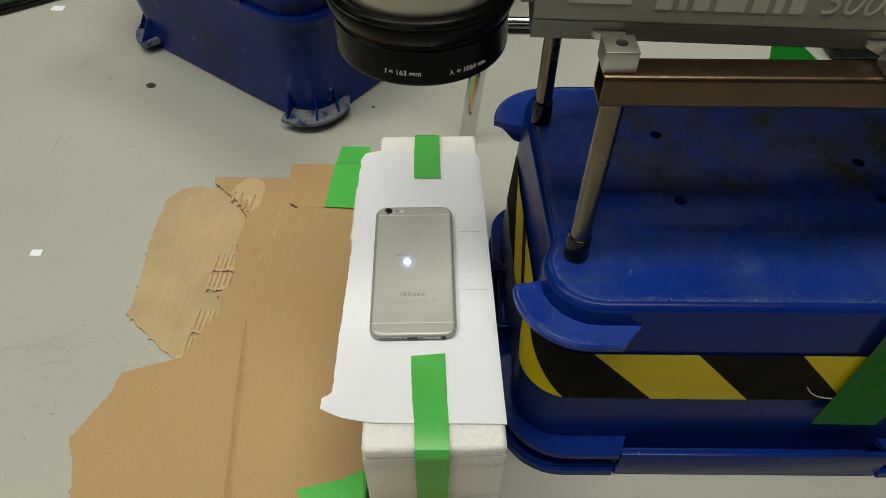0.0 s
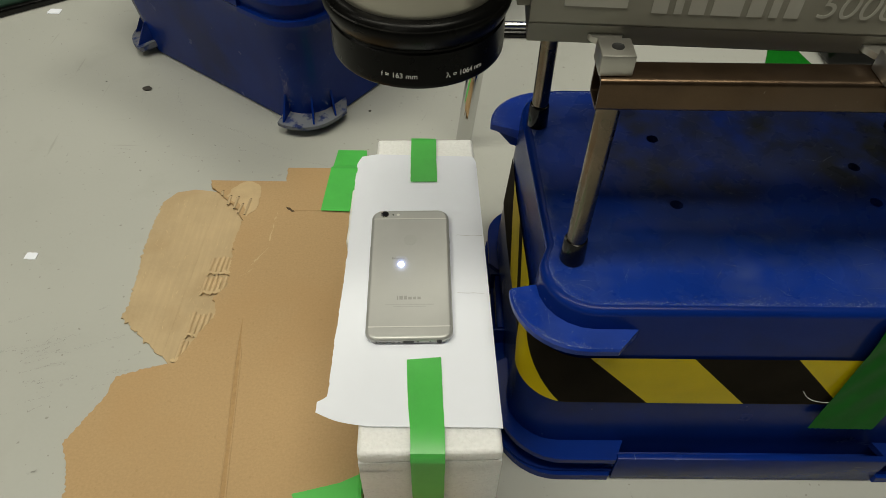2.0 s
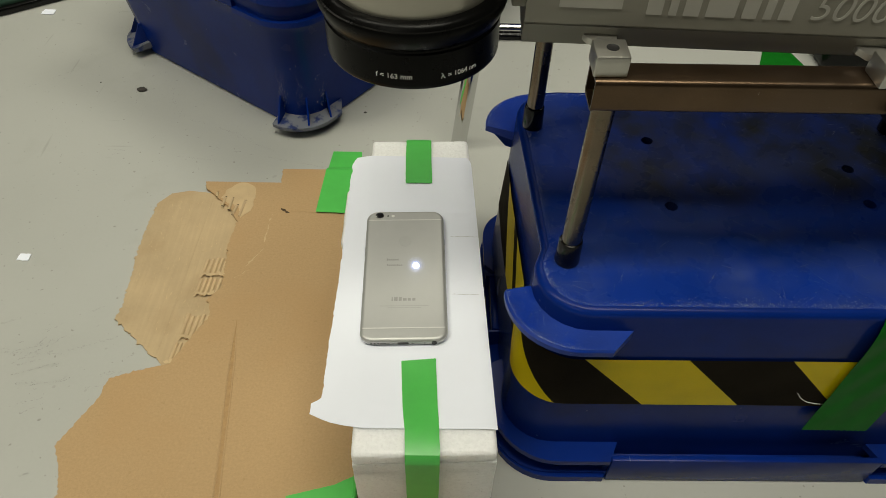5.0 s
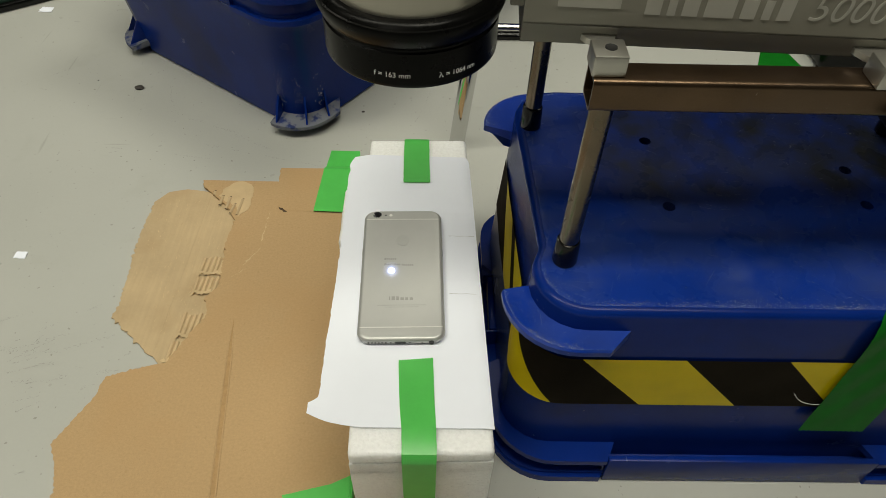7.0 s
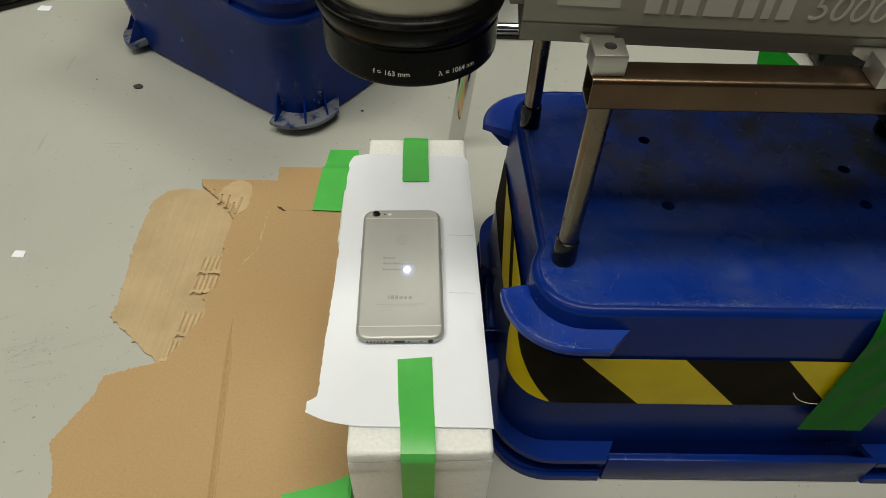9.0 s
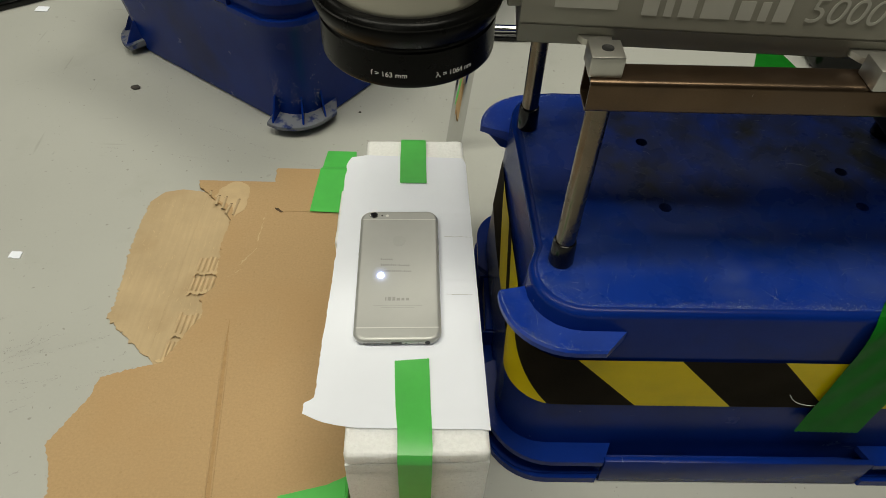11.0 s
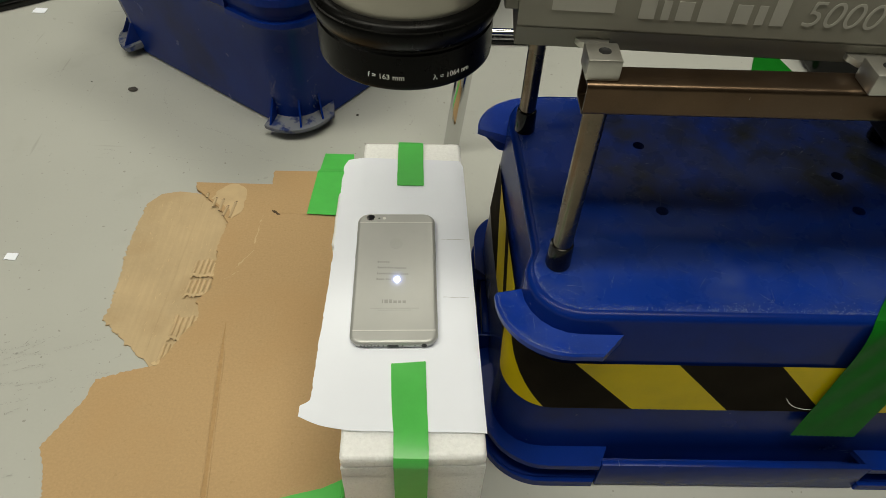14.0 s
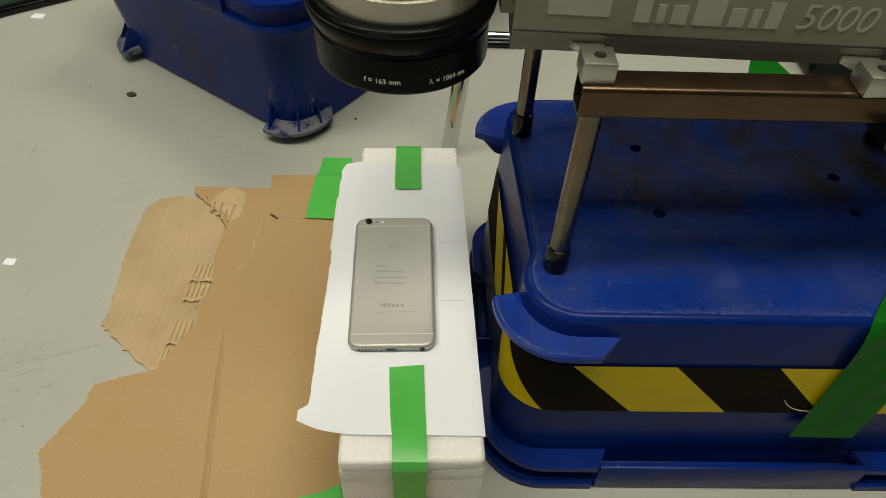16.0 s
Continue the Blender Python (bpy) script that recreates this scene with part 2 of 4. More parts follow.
# ---------------------------------------------------------------- the hall
def hall():
    bm = bmesh.new()
    bmesh.ops.create_grid(bm, x_segments=8, y_segments=8, size=7)
    tagged(part("floor", bm, M_FLOOR), "worn light grey painted workshop floor", "floor", kind="structure")
    # unseen walls and ceiling, coloured near black so they throw back little light
    for name, x0, x1, y0, y1 in (("wall_north", -7, 7, 7, 7.2), ("wall_south", -7, 7, -7.2, -7), ("wall_east", 7, 7.2, -7, 7), ("wall_west", -7.2, -7, -7, 7)):
        tagged(part(name, box(bmesh.new(), x0, x1, y0, y1, 0, 3), M_WALL), "plain unseen hall wall, dark to keep reflections low", "wall", kind="structure")
    tagged(part("ceiling", box(bmesh.new(), -7.2, 7.2, -7.2, 7.2, 3.0, 3.2), M_CEIL), "plain unseen hall ceiling, dark to keep reflections low", "ceiling", kind="structure")


hall()
ZP = 0.147        # top of the paper under the phone
CRATE_H = 0.2143
SCRATCHES = 6000
A0, B0, A1, B1, FOOT = 0.1947, 0.127, 0.2135, 0.1495, 0.20   # half sizes of the work crate at its base and rim; share of the spread at the wall's foot
ROUND = 0.006     # rounding of a crate's base edge
# the laser and its stand are drawn in plan units of 0.9 m, set down on the crate
STAND = Matrix.Translation((0.00255, -0.0357, 0.05772)) @ Matrix.Scale(0.9, 4)


# ---------------------------------------------------------------- crates
def crate(label, m, a0=A0, b0=B0, a1=A1, b1=B1, notch=0.006, lug_z=0.0193, lug_mat=None, H=CRATE_H, foot=FOOT, rb=0.038, holes=(), channel=True):
    """A stacking crate, standing upright on its base: walls, a wide rim and four corner lugs beside the base."""

    def plan(a, b, r, dent):
        """The crate's outline, its short sides set back between the corners."""
        p = rounded(a, b, r)
        k = len(p) // 4
        left = [(-a, b - r - 0.006), (-a + dent, b - r - 0.022), (-a + dent * 0.2, -b + r + 0.030), (-a, -b + r + 0.012)]
        right = [(-x, -y) for x, y in left]
        return p[:2 * k] + left + p[2 * k:] + right

    def ring(s, z, r, t=0.0):
        u = s * 2.6 if channel and s <= foot else s
        return [(x, y, z) for x, y in plan(a0 + (a1 - a0) * u - t, b0 + (b1 - b0) * s - t, r, notch * max(0.0, 1 - s / 0.5))]

    top = thing("crate", label, "crate", m)
    bm = bmesh.new()
    # rounded base edge, outer wall down to the rim, and the inside
    secs = []
    for k in range(7):
        t = radians(90 - 15 * k)
        inset = ROUND * (1 - math.cos(t))
        secs.append(ring(0, ROUND * (1 - math.sin(t)), rb - 0.9 * inset, inset))
    wall = H - 0.052 - 0.014
    secs += [ring(foot * 0.27, 0.014 + wall * 0.27, rb + 0.001), ring(foot * 0.66, 0.014 + wall * 0.66, rb + 0.002), ring(foot, H - 0.052, rb + 0.003)]
    if channel:
        secs += [ring(foot, H - 0.014, rb + 0.003), ring(0.90, H - 0.012, rb + 0.008), ring(0.90, H - 0.0008, rb + 0.008), ring(foot, H - 0.0008, rb, 0.004)]
    else:
        secs += [ring(foot + 0.10, H - 0.040, 0.045), ring(foot + 0.24, H - 0.034, 0.047), ring(0.80, H, 0.047, 0.004), ring(0.64, H, 0.043, 0.007)]
    loft(bm, secs + [ring(0.0, 0.020, rb - 0.002, 0.005)], False, True)
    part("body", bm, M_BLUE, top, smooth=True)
    # base plate with drain holes
    bm = bmesh.new()
    outline = [(x, y, 0.0) for x, y in plan(a0 - ROUND, b0 - ROUND, rb - 0.9 * ROUND, notch)]
    loops = [outline]
    for hx, hy in holes:
        loops.append([(hx + 0.0049 * math.cos(k * math.pi / 8), hy + 0.0049 * math.sin(k * math.pi / 8), 0.0) for k in range(16)])
    made = []
    edges = []
    for lp in loops:
        vs = [bm.verts.new(p) for p in lp]
        made.append(vs)
        edges += [bm.edges.new((vs[i], vs[(i + 1) % len(vs)])) for i in range(len(vs))]
    bmesh.ops.triangle_fill(bm, edges=edges, use_beauty=True, normal=(0, 0, -1))
    for vs in made[1:]:
        deep = [bm.verts.new((v.co.x, v.co.y, 0.019)) for v in vs]
        for i in range(len(vs)):
            bm.faces.new((vs[i], vs[(i + 1) % len(vs)], deep[(i + 1) % len(vs)], deep[i]))
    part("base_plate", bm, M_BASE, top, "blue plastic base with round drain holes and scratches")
    if not channel:
        # rim: a lower ledge with hollow corner pieces
        bm = bmesh.new()
        loft(bm, [ring(0.60, H - 0.026, 0.045), ring(0.80, H - 0.026, 0.050), ring(0.81, H - 0.0245, 0.050), ring(0.81, H - 0.001, 0.050), ring(0.62, H - 0.001, 0.046)])
        part("rim", bm, M_BLUE, top, smooth=True)
    for sx in (-1, 1):
        for sy in (-1, 1):
            # thick corner of the rim, with a ledge standing over a slot
            bm = bmesh.new()
            for z0, z1, o in ((H - 0.0365, H - 0.0300, 0.0), (H - 0.009, H, 0.0015)):
                out = [p for p in rounded(a1 + o, b1 + o, 0.055 if not channel or sy > 0 else 0.042, 10)[0:11]]
                inn = [p for p in rounded(a1 - 0.024, b1 - 0.024, 0.042, 10)[0:11]]
                out = [(out[0][0], out[0][1] - 0.04)] + out + [(out[-1][0] - 0.043, out[-1][1])]
                inn = [(inn[0][0], inn[0][1] - 0.04)] + inn + [(inn[-1][0] - 0.043, inn[-1][1])]
                sheet(bm, [(sx * x, sy * y) for x, y in (out + inn[::-1])], z0, z1)
            bmesh.ops.recalc_face_normals(bm, faces=bm.faces)
            part("rim_corner", bm, M_BLUE, top)
            # curved lug beside the base, carried by ribs
            bm = bmesh.new()
            wx, wy = (0.0255, 0.0205) if not channel else ((0.0205, 0.0180) if sy > 0 else (0.0260, 0.0220))
            out = [p for p in rounded(a0 + wx, b0 + wy, rb + 0.013, 10)[0:11]]
            inn = [p for p in rounded(a0 - 0.001, b0 - 0.001, rb, 10)[0:11]]
            out = out + [(out[-1][0] - 0.020, out[-1][1])]
            inn = inn + [(inn[-1][0] - 0.029, inn[-1][1])]
            n = len(out)
            rows = []
            for k in range(n):
                rows.append([bm.verts.new((sx * x, sy * y, z)) for (x, y), z in (((inn[k][0], inn[k][1]), lug_z), ((out[k][0] - 0.0015, out[k][1] - 0.0015), lug_z - 0.0004), (out[k], lug_z + 0.0012),
                                                                                (out[k], lug_z + 0.0060), (inn[k], lug_z + 0.0100))])
            for k in range(n - 1):
                for j in range(5):
                    bm.faces.new((rows[k][j], rows[k + 1][j], rows[k + 1][(j + 1) % 5], rows[k][(j + 1) % 5]))
            bm.faces.new(rows[0])
            bm.faces.new(rows[-1][::-1])
            bmesh.ops.recalc_face_normals(bm, faces=bm.faces)
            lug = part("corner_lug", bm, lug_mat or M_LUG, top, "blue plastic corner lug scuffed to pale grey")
            # pale chips along the lug's outer edge
            if channel:
                crnd = random.Random(70 + sx + 3 * sy)
                bm = bmesh.new()
                for _ in range(260):
                    k = crnd.randrange(n - 1)
                    t = crnd.random()
                    p, q = Vector(out[k]).lerp(Vector(out[k + 1]), t), Vector(inn[k]).lerp(Vector(inn[k + 1]), t)
                    c = p.lerp(q, 0.07 + min(0.75, abs(crnd.gauss(0, crnd.choice((0.03, 0.05, 0.30))))))
                    a, ln, w = crnd.uniform(0, 3.1), crnd.uniform(0.0002, 0.0011), crnd.uniform(0.00004, 0.00014)
                    u, v = Vector((math.cos(a), math.sin(a))) * ln, Vector((-math.sin(a), math.cos(a))) * w
                    bm.faces.new([bm.verts.new((sx * c2.x, sy * c2.y, lug_z - 0.0006)) for c2 in (c - u, c - v, c + u, c + v)])
                tagged(part("edge_wear", bm, M_SCUFF, lug), kind="stuff")
            for k in (1, 6, n - 2):
                bm = bmesh.new()
                p, q = Vector(out[k]), Vector(inn[k])
                side = (q - p).orthogonal().normalized() * 0.0012
                deep = 0.022 if channel else 0.038
                tri = [(p.lerp(q, 0.12), lug_z + 0.007), (q.lerp(p, -0.1), lug_z + 0.007), (q.lerp(p, -0.1), lug_z + deep), (p.lerp(q, 0.72), lug_z + deep)]
                va = [bm.verts.new((sx * (c.x + side.x), sy * (c.y + side.y), z)) for c, z in tri]
                vb = [bm.verts.new((sx * (c.x - side.x), sy * (c.y - side.y), z)) for c, z in tri]
                bm.faces.new(va)
                bm.faces.new(vb[::-1])
                for i in range(4):
                    bm.faces.new((va[i], vb[i], vb[(i + 1) % 4], va[(i + 1) % 4]))
                bmesh.ops.recalc_face_normals(bm, faces=bm.faces)
                part("rib", bm, M_BLUE, lug)
    # pale scratches and chips along the worn base edge and over the base
    rnd = random.Random(int(a0 * 1000 + b0 * 10000))
    bm = bmesh.new()
    edge = plan(a0 - ROUND, b0 - ROUND, rb - 0.9 * ROUND, notch)
    total = [Vector(p) for p in edge]
    for k in range(SCRATCHES):
        i = max(range(len(total)), key=lambda j: rnd.random() ** (1 / (0.0004 + (total[(j + 1) % len(total)] - total[j]).length)))
        p, q = total[i], total[(i + 1) % len(total)]
        t = rnd.random()
        c = p.lerp(q, t)
        stray = rnd.random() < 0.11
        if stray:
            c = Vector((rnd.uniform(-a0, a0) * 0.9, rnd.uniform(-b0, b0) * 0.9))
            ln, w = rnd.uniform(0.03, 0.15) ** 2, rnd.uniform(0.00002, 0.00005)
        else:
            c -= c.normalized() * abs(rnd.gauss(0.0004, rnd.choice((0.0015, 0.0022, 0.0055))))
            ln, w = rnd.uniform(0.0003, 0.0015), rnd.uniform(0.00005, 0.00014)
        if (abs(c.x) - a0 + ROUND + 0.0003 > 0) or (abs(c.y) - b0 + ROUND + 0.0003 > 0):
            continue
        a = rnd.gauss(*rnd.choice(((0.5, 0.35), (-0.6, 0.4), (0.1, 0.3)))) if stray else rnd.uniform(0, math.pi)
        d, n2 = Vector((math.cos(a), math.sin(a))) * ln / 2, Vector((-math.sin(a), math.cos(a))) * w
        vs = [bm.verts.new((v.x, v.y, -0.0002)) for v in (c - d, c - n2, c + d, c + n2)]
        bm.faces.new(vs[::-1])
    tagged(part("scratch_wear", bm, M_SCUFF, top), kind="stuff")
    # rails along the rim between the corner pieces
    for sy in (-1, 1):
        ya, yb = sorted((sy * (b1 - (0.0050 if channel else 0.018)), sy * (b1 + (0.0004 if channel else -0.0035))))
        part("rim_rail", box(bmesh.new(), -a1 + 0.099, a1 - 0.099, ya, yb, H - 0.0390, H - 0.0004, 0.0012), M_BLUE, top, smooth=True)
    for sx in (-1, 1):
        xa, xb = sorted((sx * (a1 - 0.0125), sx * (a1 - 0.0050)))
        part("rim_rail", box(bmesh.new(), xa, xb, -b1 + 0.096, 0.012, H - 0.0330, H - 0.0004, 0.001), M_BLUE, top, smooth=True)
        xa, xb = sorted((sx * (a1 - 0.0180), sx * (a1 - 0.0010)))
        for yc in (0.0150, -b1 + 0.0940):
            part("rim_rib", box(bmesh.new(), xa, xb, yc, yc + 0.0022, H - 0.0350, H - 0.0004, 0.0005), M_BLUE, top)
    return top


M_CRUSHED = material("crushed_cardboard", (0.36, 0.225, 0.10), 0.85, vary=0.12, scale=200, fine=900, bump=0.4)
# dark colour for the shade inside tears, laid on as flat sheets
M_TEARSHADE = material("painted_tear_shade", (0.07, 0.042, 0.02), 0.9, vary=0.3, scale=200)
M_FOLD = material("grey_fold", (0.42, 0.42, 0.42), 0.8, vary=0.1)
# crate base: lighter blue than M_BLUE, light from above put into the colour
M_BASE = material("lit_dirty_blue_plastic", (0.004, 0.029, 0.24), 0.28, spec=0.2, vary=0.16, scale=14, fine=900, bump=0.15, stain=(0.045, 0.062, 0.105), stain_scale=11, stain_cut=0.48,
                  stain_amount=0.28, sheen_hazes=((-0.045, 0.095, 0.040), (0.045, 0.078, 0.045), (-0.155, 0.085, 0.035), (0.085, 0.060, 0.030), (-0.02, 0.055, 0.035), (-0.165, -0.085, 0.040)),
                  shade_smudges=((-0.082, -0.008, 0.05), (-0.033, -0.006, 0.045), (0.021, -0.061, 0.054), (0.102, -0.03, 0.054), (0.053, -0.012, 0.05), (-0.114, -0.03, 0.027), (-0.087, -0.07, 0.072), (-0.015, -0.079, 0.072), (0.093, -0.061, 0.09), (0.174, -0.066, 0.09)), scratch=(0.10, 0.14, 0.25), scratch_scale=60, scratch_cut=0.72)
M_PLY = material("torn_cardboard_face", (0.46, 0.345, 0.20), 0.92, lines=(330.0, (1, 0.05, 1), 0.09), vary=0.10, scale=18, fine=350, bump=0.5, stain=(0.38, 0.27, 0.145), stain_scale=14, stain_cut=0.52, stain_amount=0.5)
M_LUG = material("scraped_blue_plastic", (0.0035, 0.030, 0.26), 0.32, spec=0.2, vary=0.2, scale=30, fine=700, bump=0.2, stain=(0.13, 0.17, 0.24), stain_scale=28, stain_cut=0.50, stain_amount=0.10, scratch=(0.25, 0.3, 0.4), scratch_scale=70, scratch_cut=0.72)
M_LUGGREY = material("dusty_grey_lug", (0.016, 0.030, 0.11), 0.6, spec=0.2, vary=0.3, scale=60, fine=700, bump=0.4, stain=(0.22, 0.225, 0.22), stain_scale=75, stain_cut=0.36, stain_amount=0.62)

CX, CY = 0.290, 0.0405
lower = crate("upturned blue plastic stacking crate with hazard tape, used as a table", pose(CX, CY, CRATE_H, 180, 0, 0),
              holes=((-0.084, 0.024), (-0.087, -0.055), (0.072, 0.019), (0.071, -0.022)))
upright = crate("empty blue plastic stacking crate standing upright on the floor", pose(0.0, 0.0, 0.0, 0, 0, 0), 0.29, 0.180, 0.318, 0.212, 0.0, 0.013, M_LUGGREY, 0.205, 0.56, 0.042, (), False)
# the upright crate's near lower corner stands behind the foam stack
corner = Vector((-0.1490, 0.3635, 0.0))
turn = radians(143.5)
long_dir, short_dir = Vector((math.cos(turn - math.pi / 2), math.sin(turn - math.pi / 2), 0)), Vector((math.cos(turn), math.sin(turn), 0))
centre = corner + long_dir * 0.290 + short_dir * 0.180
upright.matrix_basis = Matrix.Translation(centre) @ Euler((0, 0, turn - math.pi / 2)).to_matrix().to_4x4()


def corner_chips():
    """White scrapes on the corner wall of the upright crate, above its lug."""
    rnd = random.Random(33)
    bm = bmesh.new()
    for _ in range(190):
        z = 0.030 + abs(rnd.gauss(0, 0.035))
        s = (z - 0.014) / 0.163 * 0.64
        a, b, r = 0.29 + 0.028 * s + 0.0006, 0.18 + 0.032 * s + 0.0006, 0.044
        t = radians(rnd.gauss(rnd.choice((189, 191, 193, 262, 225)), 5))
        if not 182 < math.degrees(t) < 268 or z > 0.13:
            continue
        c = Vector((-a + r + r * math.cos(t), -b + r + r * math.sin(t), z))
        u, v = Vector((-math.sin(t), math.cos(t), 0)), Vector((0.12 * math.cos(t), 0.12 * math.sin(t), 1))
        w, h = rnd.uniform(0.00015, 0.0005), rnd.uniform(0.0002, 0.0011)
        bm.faces.new([bm.verts.new(c + u * i * w + v * j * h) for i, j in ((-1, -0.4), (0.3, -1), (1, 0.5), (-0.3, 1))])
    tagged(part("scrape_wear", bm, M_CHIP, upright, "pale scrape marks"), kind="stuff")


M_CHIP = material("pale_scrape", (0.5, 0.52, 0.56), 0.8, vary=0.2, scale=200)
corner_chips()


def hazard_tape():
    """A band of yellow and black stripes stuck round the sloping walls of the upturned crate."""
    a0, b0, a1, b1, H = A0, B0, A1, B1, CRATE_H

    def spot(path, z, proud=0.0016):
        s = FOOT * (H - 0.014 - z) / (H - 0.066)
        a, b = a0 + (a1 - a0) * s * 2.6 + proud, b0 + (b1 - b0) * s + proud
        r = 0.040
        # along the front wall, round the corner and along the left wall
        xc = CX - a + r
        arc = r * math.pi / 2
        if path >= xc:
            return (path, CY - b, z)
        if path > xc - arc:
            t = 1.5 * math.pi - (xc - path) / r
            return (xc + r * math.cos(t), CY - b + r + r * math.sin(t), z)
        run = xc - arc - path
        dent = 0.0040 * min(1.0, run / 0.03) * (1 - 0.85 * min(1.0, max(0.0, (run - 0.03) / 0.10)))
        return (CX - a + dent, min(CY + b - r, CY - b + r + xc - arc - path), z)

    top = thing("hazard_tape", "yellow and black striped hazard tape round the blue crate", "tape")
    z0, z1, lean = 0.1016, 0.1622, 0.0545
    start, end = -0.20, 0.44
    # where the stripes meet along the tape's upper edge; a second length of tape begins on the short side
    joints = [-0.25, -0.082, -0.032, -0.011, 0.0645, 0.134, 0.2097, 0.2854, 0.3611, 0.4368]
    nz, ns = 12, 30
    for k, (s0, s1) in enumerate(zip(joints, joints[1:])):
        bm = bmesh.new()
        grid = []
        for j in range(nz + 1):
            z = z0 + (z1 - z0) * j / nz
            grid.append([bm.verts.new(spot(min(max(s0 + (s1 - s0) * i / ns + lean * (1 - j / nz), start), end), z)) for i in range(ns + 1)])
        for j in range(nz):
            for i in range(ns):
                bm.faces.new((grid[j][i], grid[j][i + 1], grid[j + 1][i + 1], grid[j + 1][i]))
        bmesh.ops.remove_doubles(bm, verts=bm.verts, dist=0.00001)
        part("stripe", bm, M_YELLOW if k % 2 else M_BLACKTAPE, top, smooth=True)


hazard_tape()


# ---------------------------------------------------------------- foam, paper, tape, cardboard
def foam_stack():
    layers = ((0.0046, 0.0600, 0.000), (0.06004, 0.1174, -0.00015), (0.11744, 0.1309, 0.00005), (0.13094, 0.1455, 0.0001))
    for z0, z1, dx in layers:
        bm = bmesh.new()
        box(bm, -0.0473 + dx, 0.0473 + dx, -0.1650 - dx, 0.167 + dx, z0, z1, 0.0034 if z1 > 0.14 else 0.0003, 5 if z1 > 0.14 else 1)
        bmesh.ops.subdivide_edges(bm, edges=[e for e in bm.edges if e.calc_length() > 0.05], cuts=14, use_grid_fill=True)
        for v in bm.verts:
            # cut by hand, wider towards the near end
            v.co.x += (0.0034 if v.co.x > 0 else -0.0018) * (0.167 - v.co.y) / 0.332
            v.co += 0.0003 * noise.noise_vector(v.co * 90)
        ob = part("foam_block", bm, M_FOAM, m=pose(0.0134, 0.010, 0, 0, 0, 1.73))
        tagged(ob, "white expanded foam block stacked on cardboard", "foam block", "stacked foam blocks")



def foam_offcut():
    """A narrow upright offcut beside the stack, its rim just showing under the paper's edge."""
    bm = bmesh.new()
    box(bm, -0.0105, 0.0105, -0.0340, 0.0340, 0.0047, 0.1385, 0.0025, 3)
    bmesh.ops.subdivide_edges(bm, edges=[e for e in bm.edges if e.calc_length() > 0.02], cuts=10, use_grid_fill=True)
    for v in bm.verts:
        v.co += 0.0006 * noise.noise_vector(v.co * 70)
    ob = part("foam_block", bm, M_FOAM, m=pose(-0.0478, 0.0770, 0, 0, 0, 0.5))
    tagged(ob, "narrow white foam offcut beside the foam stack under the paper", "foam block", "stacked foam blocks")


foam_stack()
foam_offcut()


def paper():
    bm = bmesh.new()
    nx, ny = 26, 110
    rnd = random.Random(4)
    rough_edge = [rnd.gauss(0, 0.0007) for _ in range(ny + 1)]
    grid = []
    for j in range(ny + 1):
        v = j / ny
        y = -0.137 + v * 0.2885
        x0 = -0.0555 - 0.0006 * math.sin(v * 9) + 0.0011 * noise.noise((v * 40, 3.1, 0.0)) + 0.25 * rough_edge[j] - 0.0070 * min(1.0, max(0.0, (0.060 - v) / 0.012))
        x1 = 0.0695 - 0.0115 * v
        row = []
        for i in range(nx + 1):
            u = i / nx
            x = x0 + (x1 - x0) * u
            yy = y + 0.013 * max(0.0, (0.30 - u) / 0.30) ** 1.5 * max(0.0, 1 - v * 6) - 0.002 * u * max(0.0, v - 0.9) * 10
            tip = max(0.0, (v - 0.965) / 0.035)
            x += (0.5 - u) * 2 * 0.0035 * tip ** 2 * (abs(u - 0.5) * 2) ** 6
            over_left, over_right = max(0.0, -0.0335 - 0.03 * yy - x), max(0.0, x - 0.0605 + 0.03 * yy)
            z = ZP - 0.0004 - 0.22 * over_left - 1.5 * over_left ** 2 - 0.25 * over_right
            z += 0.004 * max(0.0, (0.10 - u) / 0.10) * max(0.0, 1 - v * 9) + 0.0012 * max(0.0, 1 - v * 16)
            z -= 0.0007 * math.exp(-((v - 0.455) / 0.006) ** 2) * (u > 0.75) + 0.0007 * math.exp(-((v - 0.735) / 0.006) ** 2) * (u > 0.75)
            row.append(bm.verts.new((x, yy, z)))
        grid.append(row)
    for j in range(ny):
        for i in range(nx):
            bm.faces.new((grid[j][i], grid[j][i + 1], grid[j + 1][i + 1], grid[j + 1][i]))
    under = [[bm.verts.new(v.co - Vector((0, 0, 0.0003))) for v in row] for row in grid]
    for j in range(ny):
        for i in range(nx):
            bm.faces.new((under[j][i], under[j + 1][i], under[j + 1][i + 1], under[j][i + 1]))
    for j in range(ny):
        for i in (0, nx):
            bm.faces.new((grid[j][i], grid[j + 1][i], under[j + 1][i], under[j][i]))
    for i in range(nx):
        for j in (0, ny):
            bm.faces.new((grid[j][i], grid[j][i + 1], under[j][i + 1], under[j][i]))
    bmesh.ops.recalc_face_normals(bm, faces=bm.faces)
    tagged(part("paper_sheet", bm, M_PAPER, smooth=True), "white paper sheet with a torn edge taped over the foam", "paper")



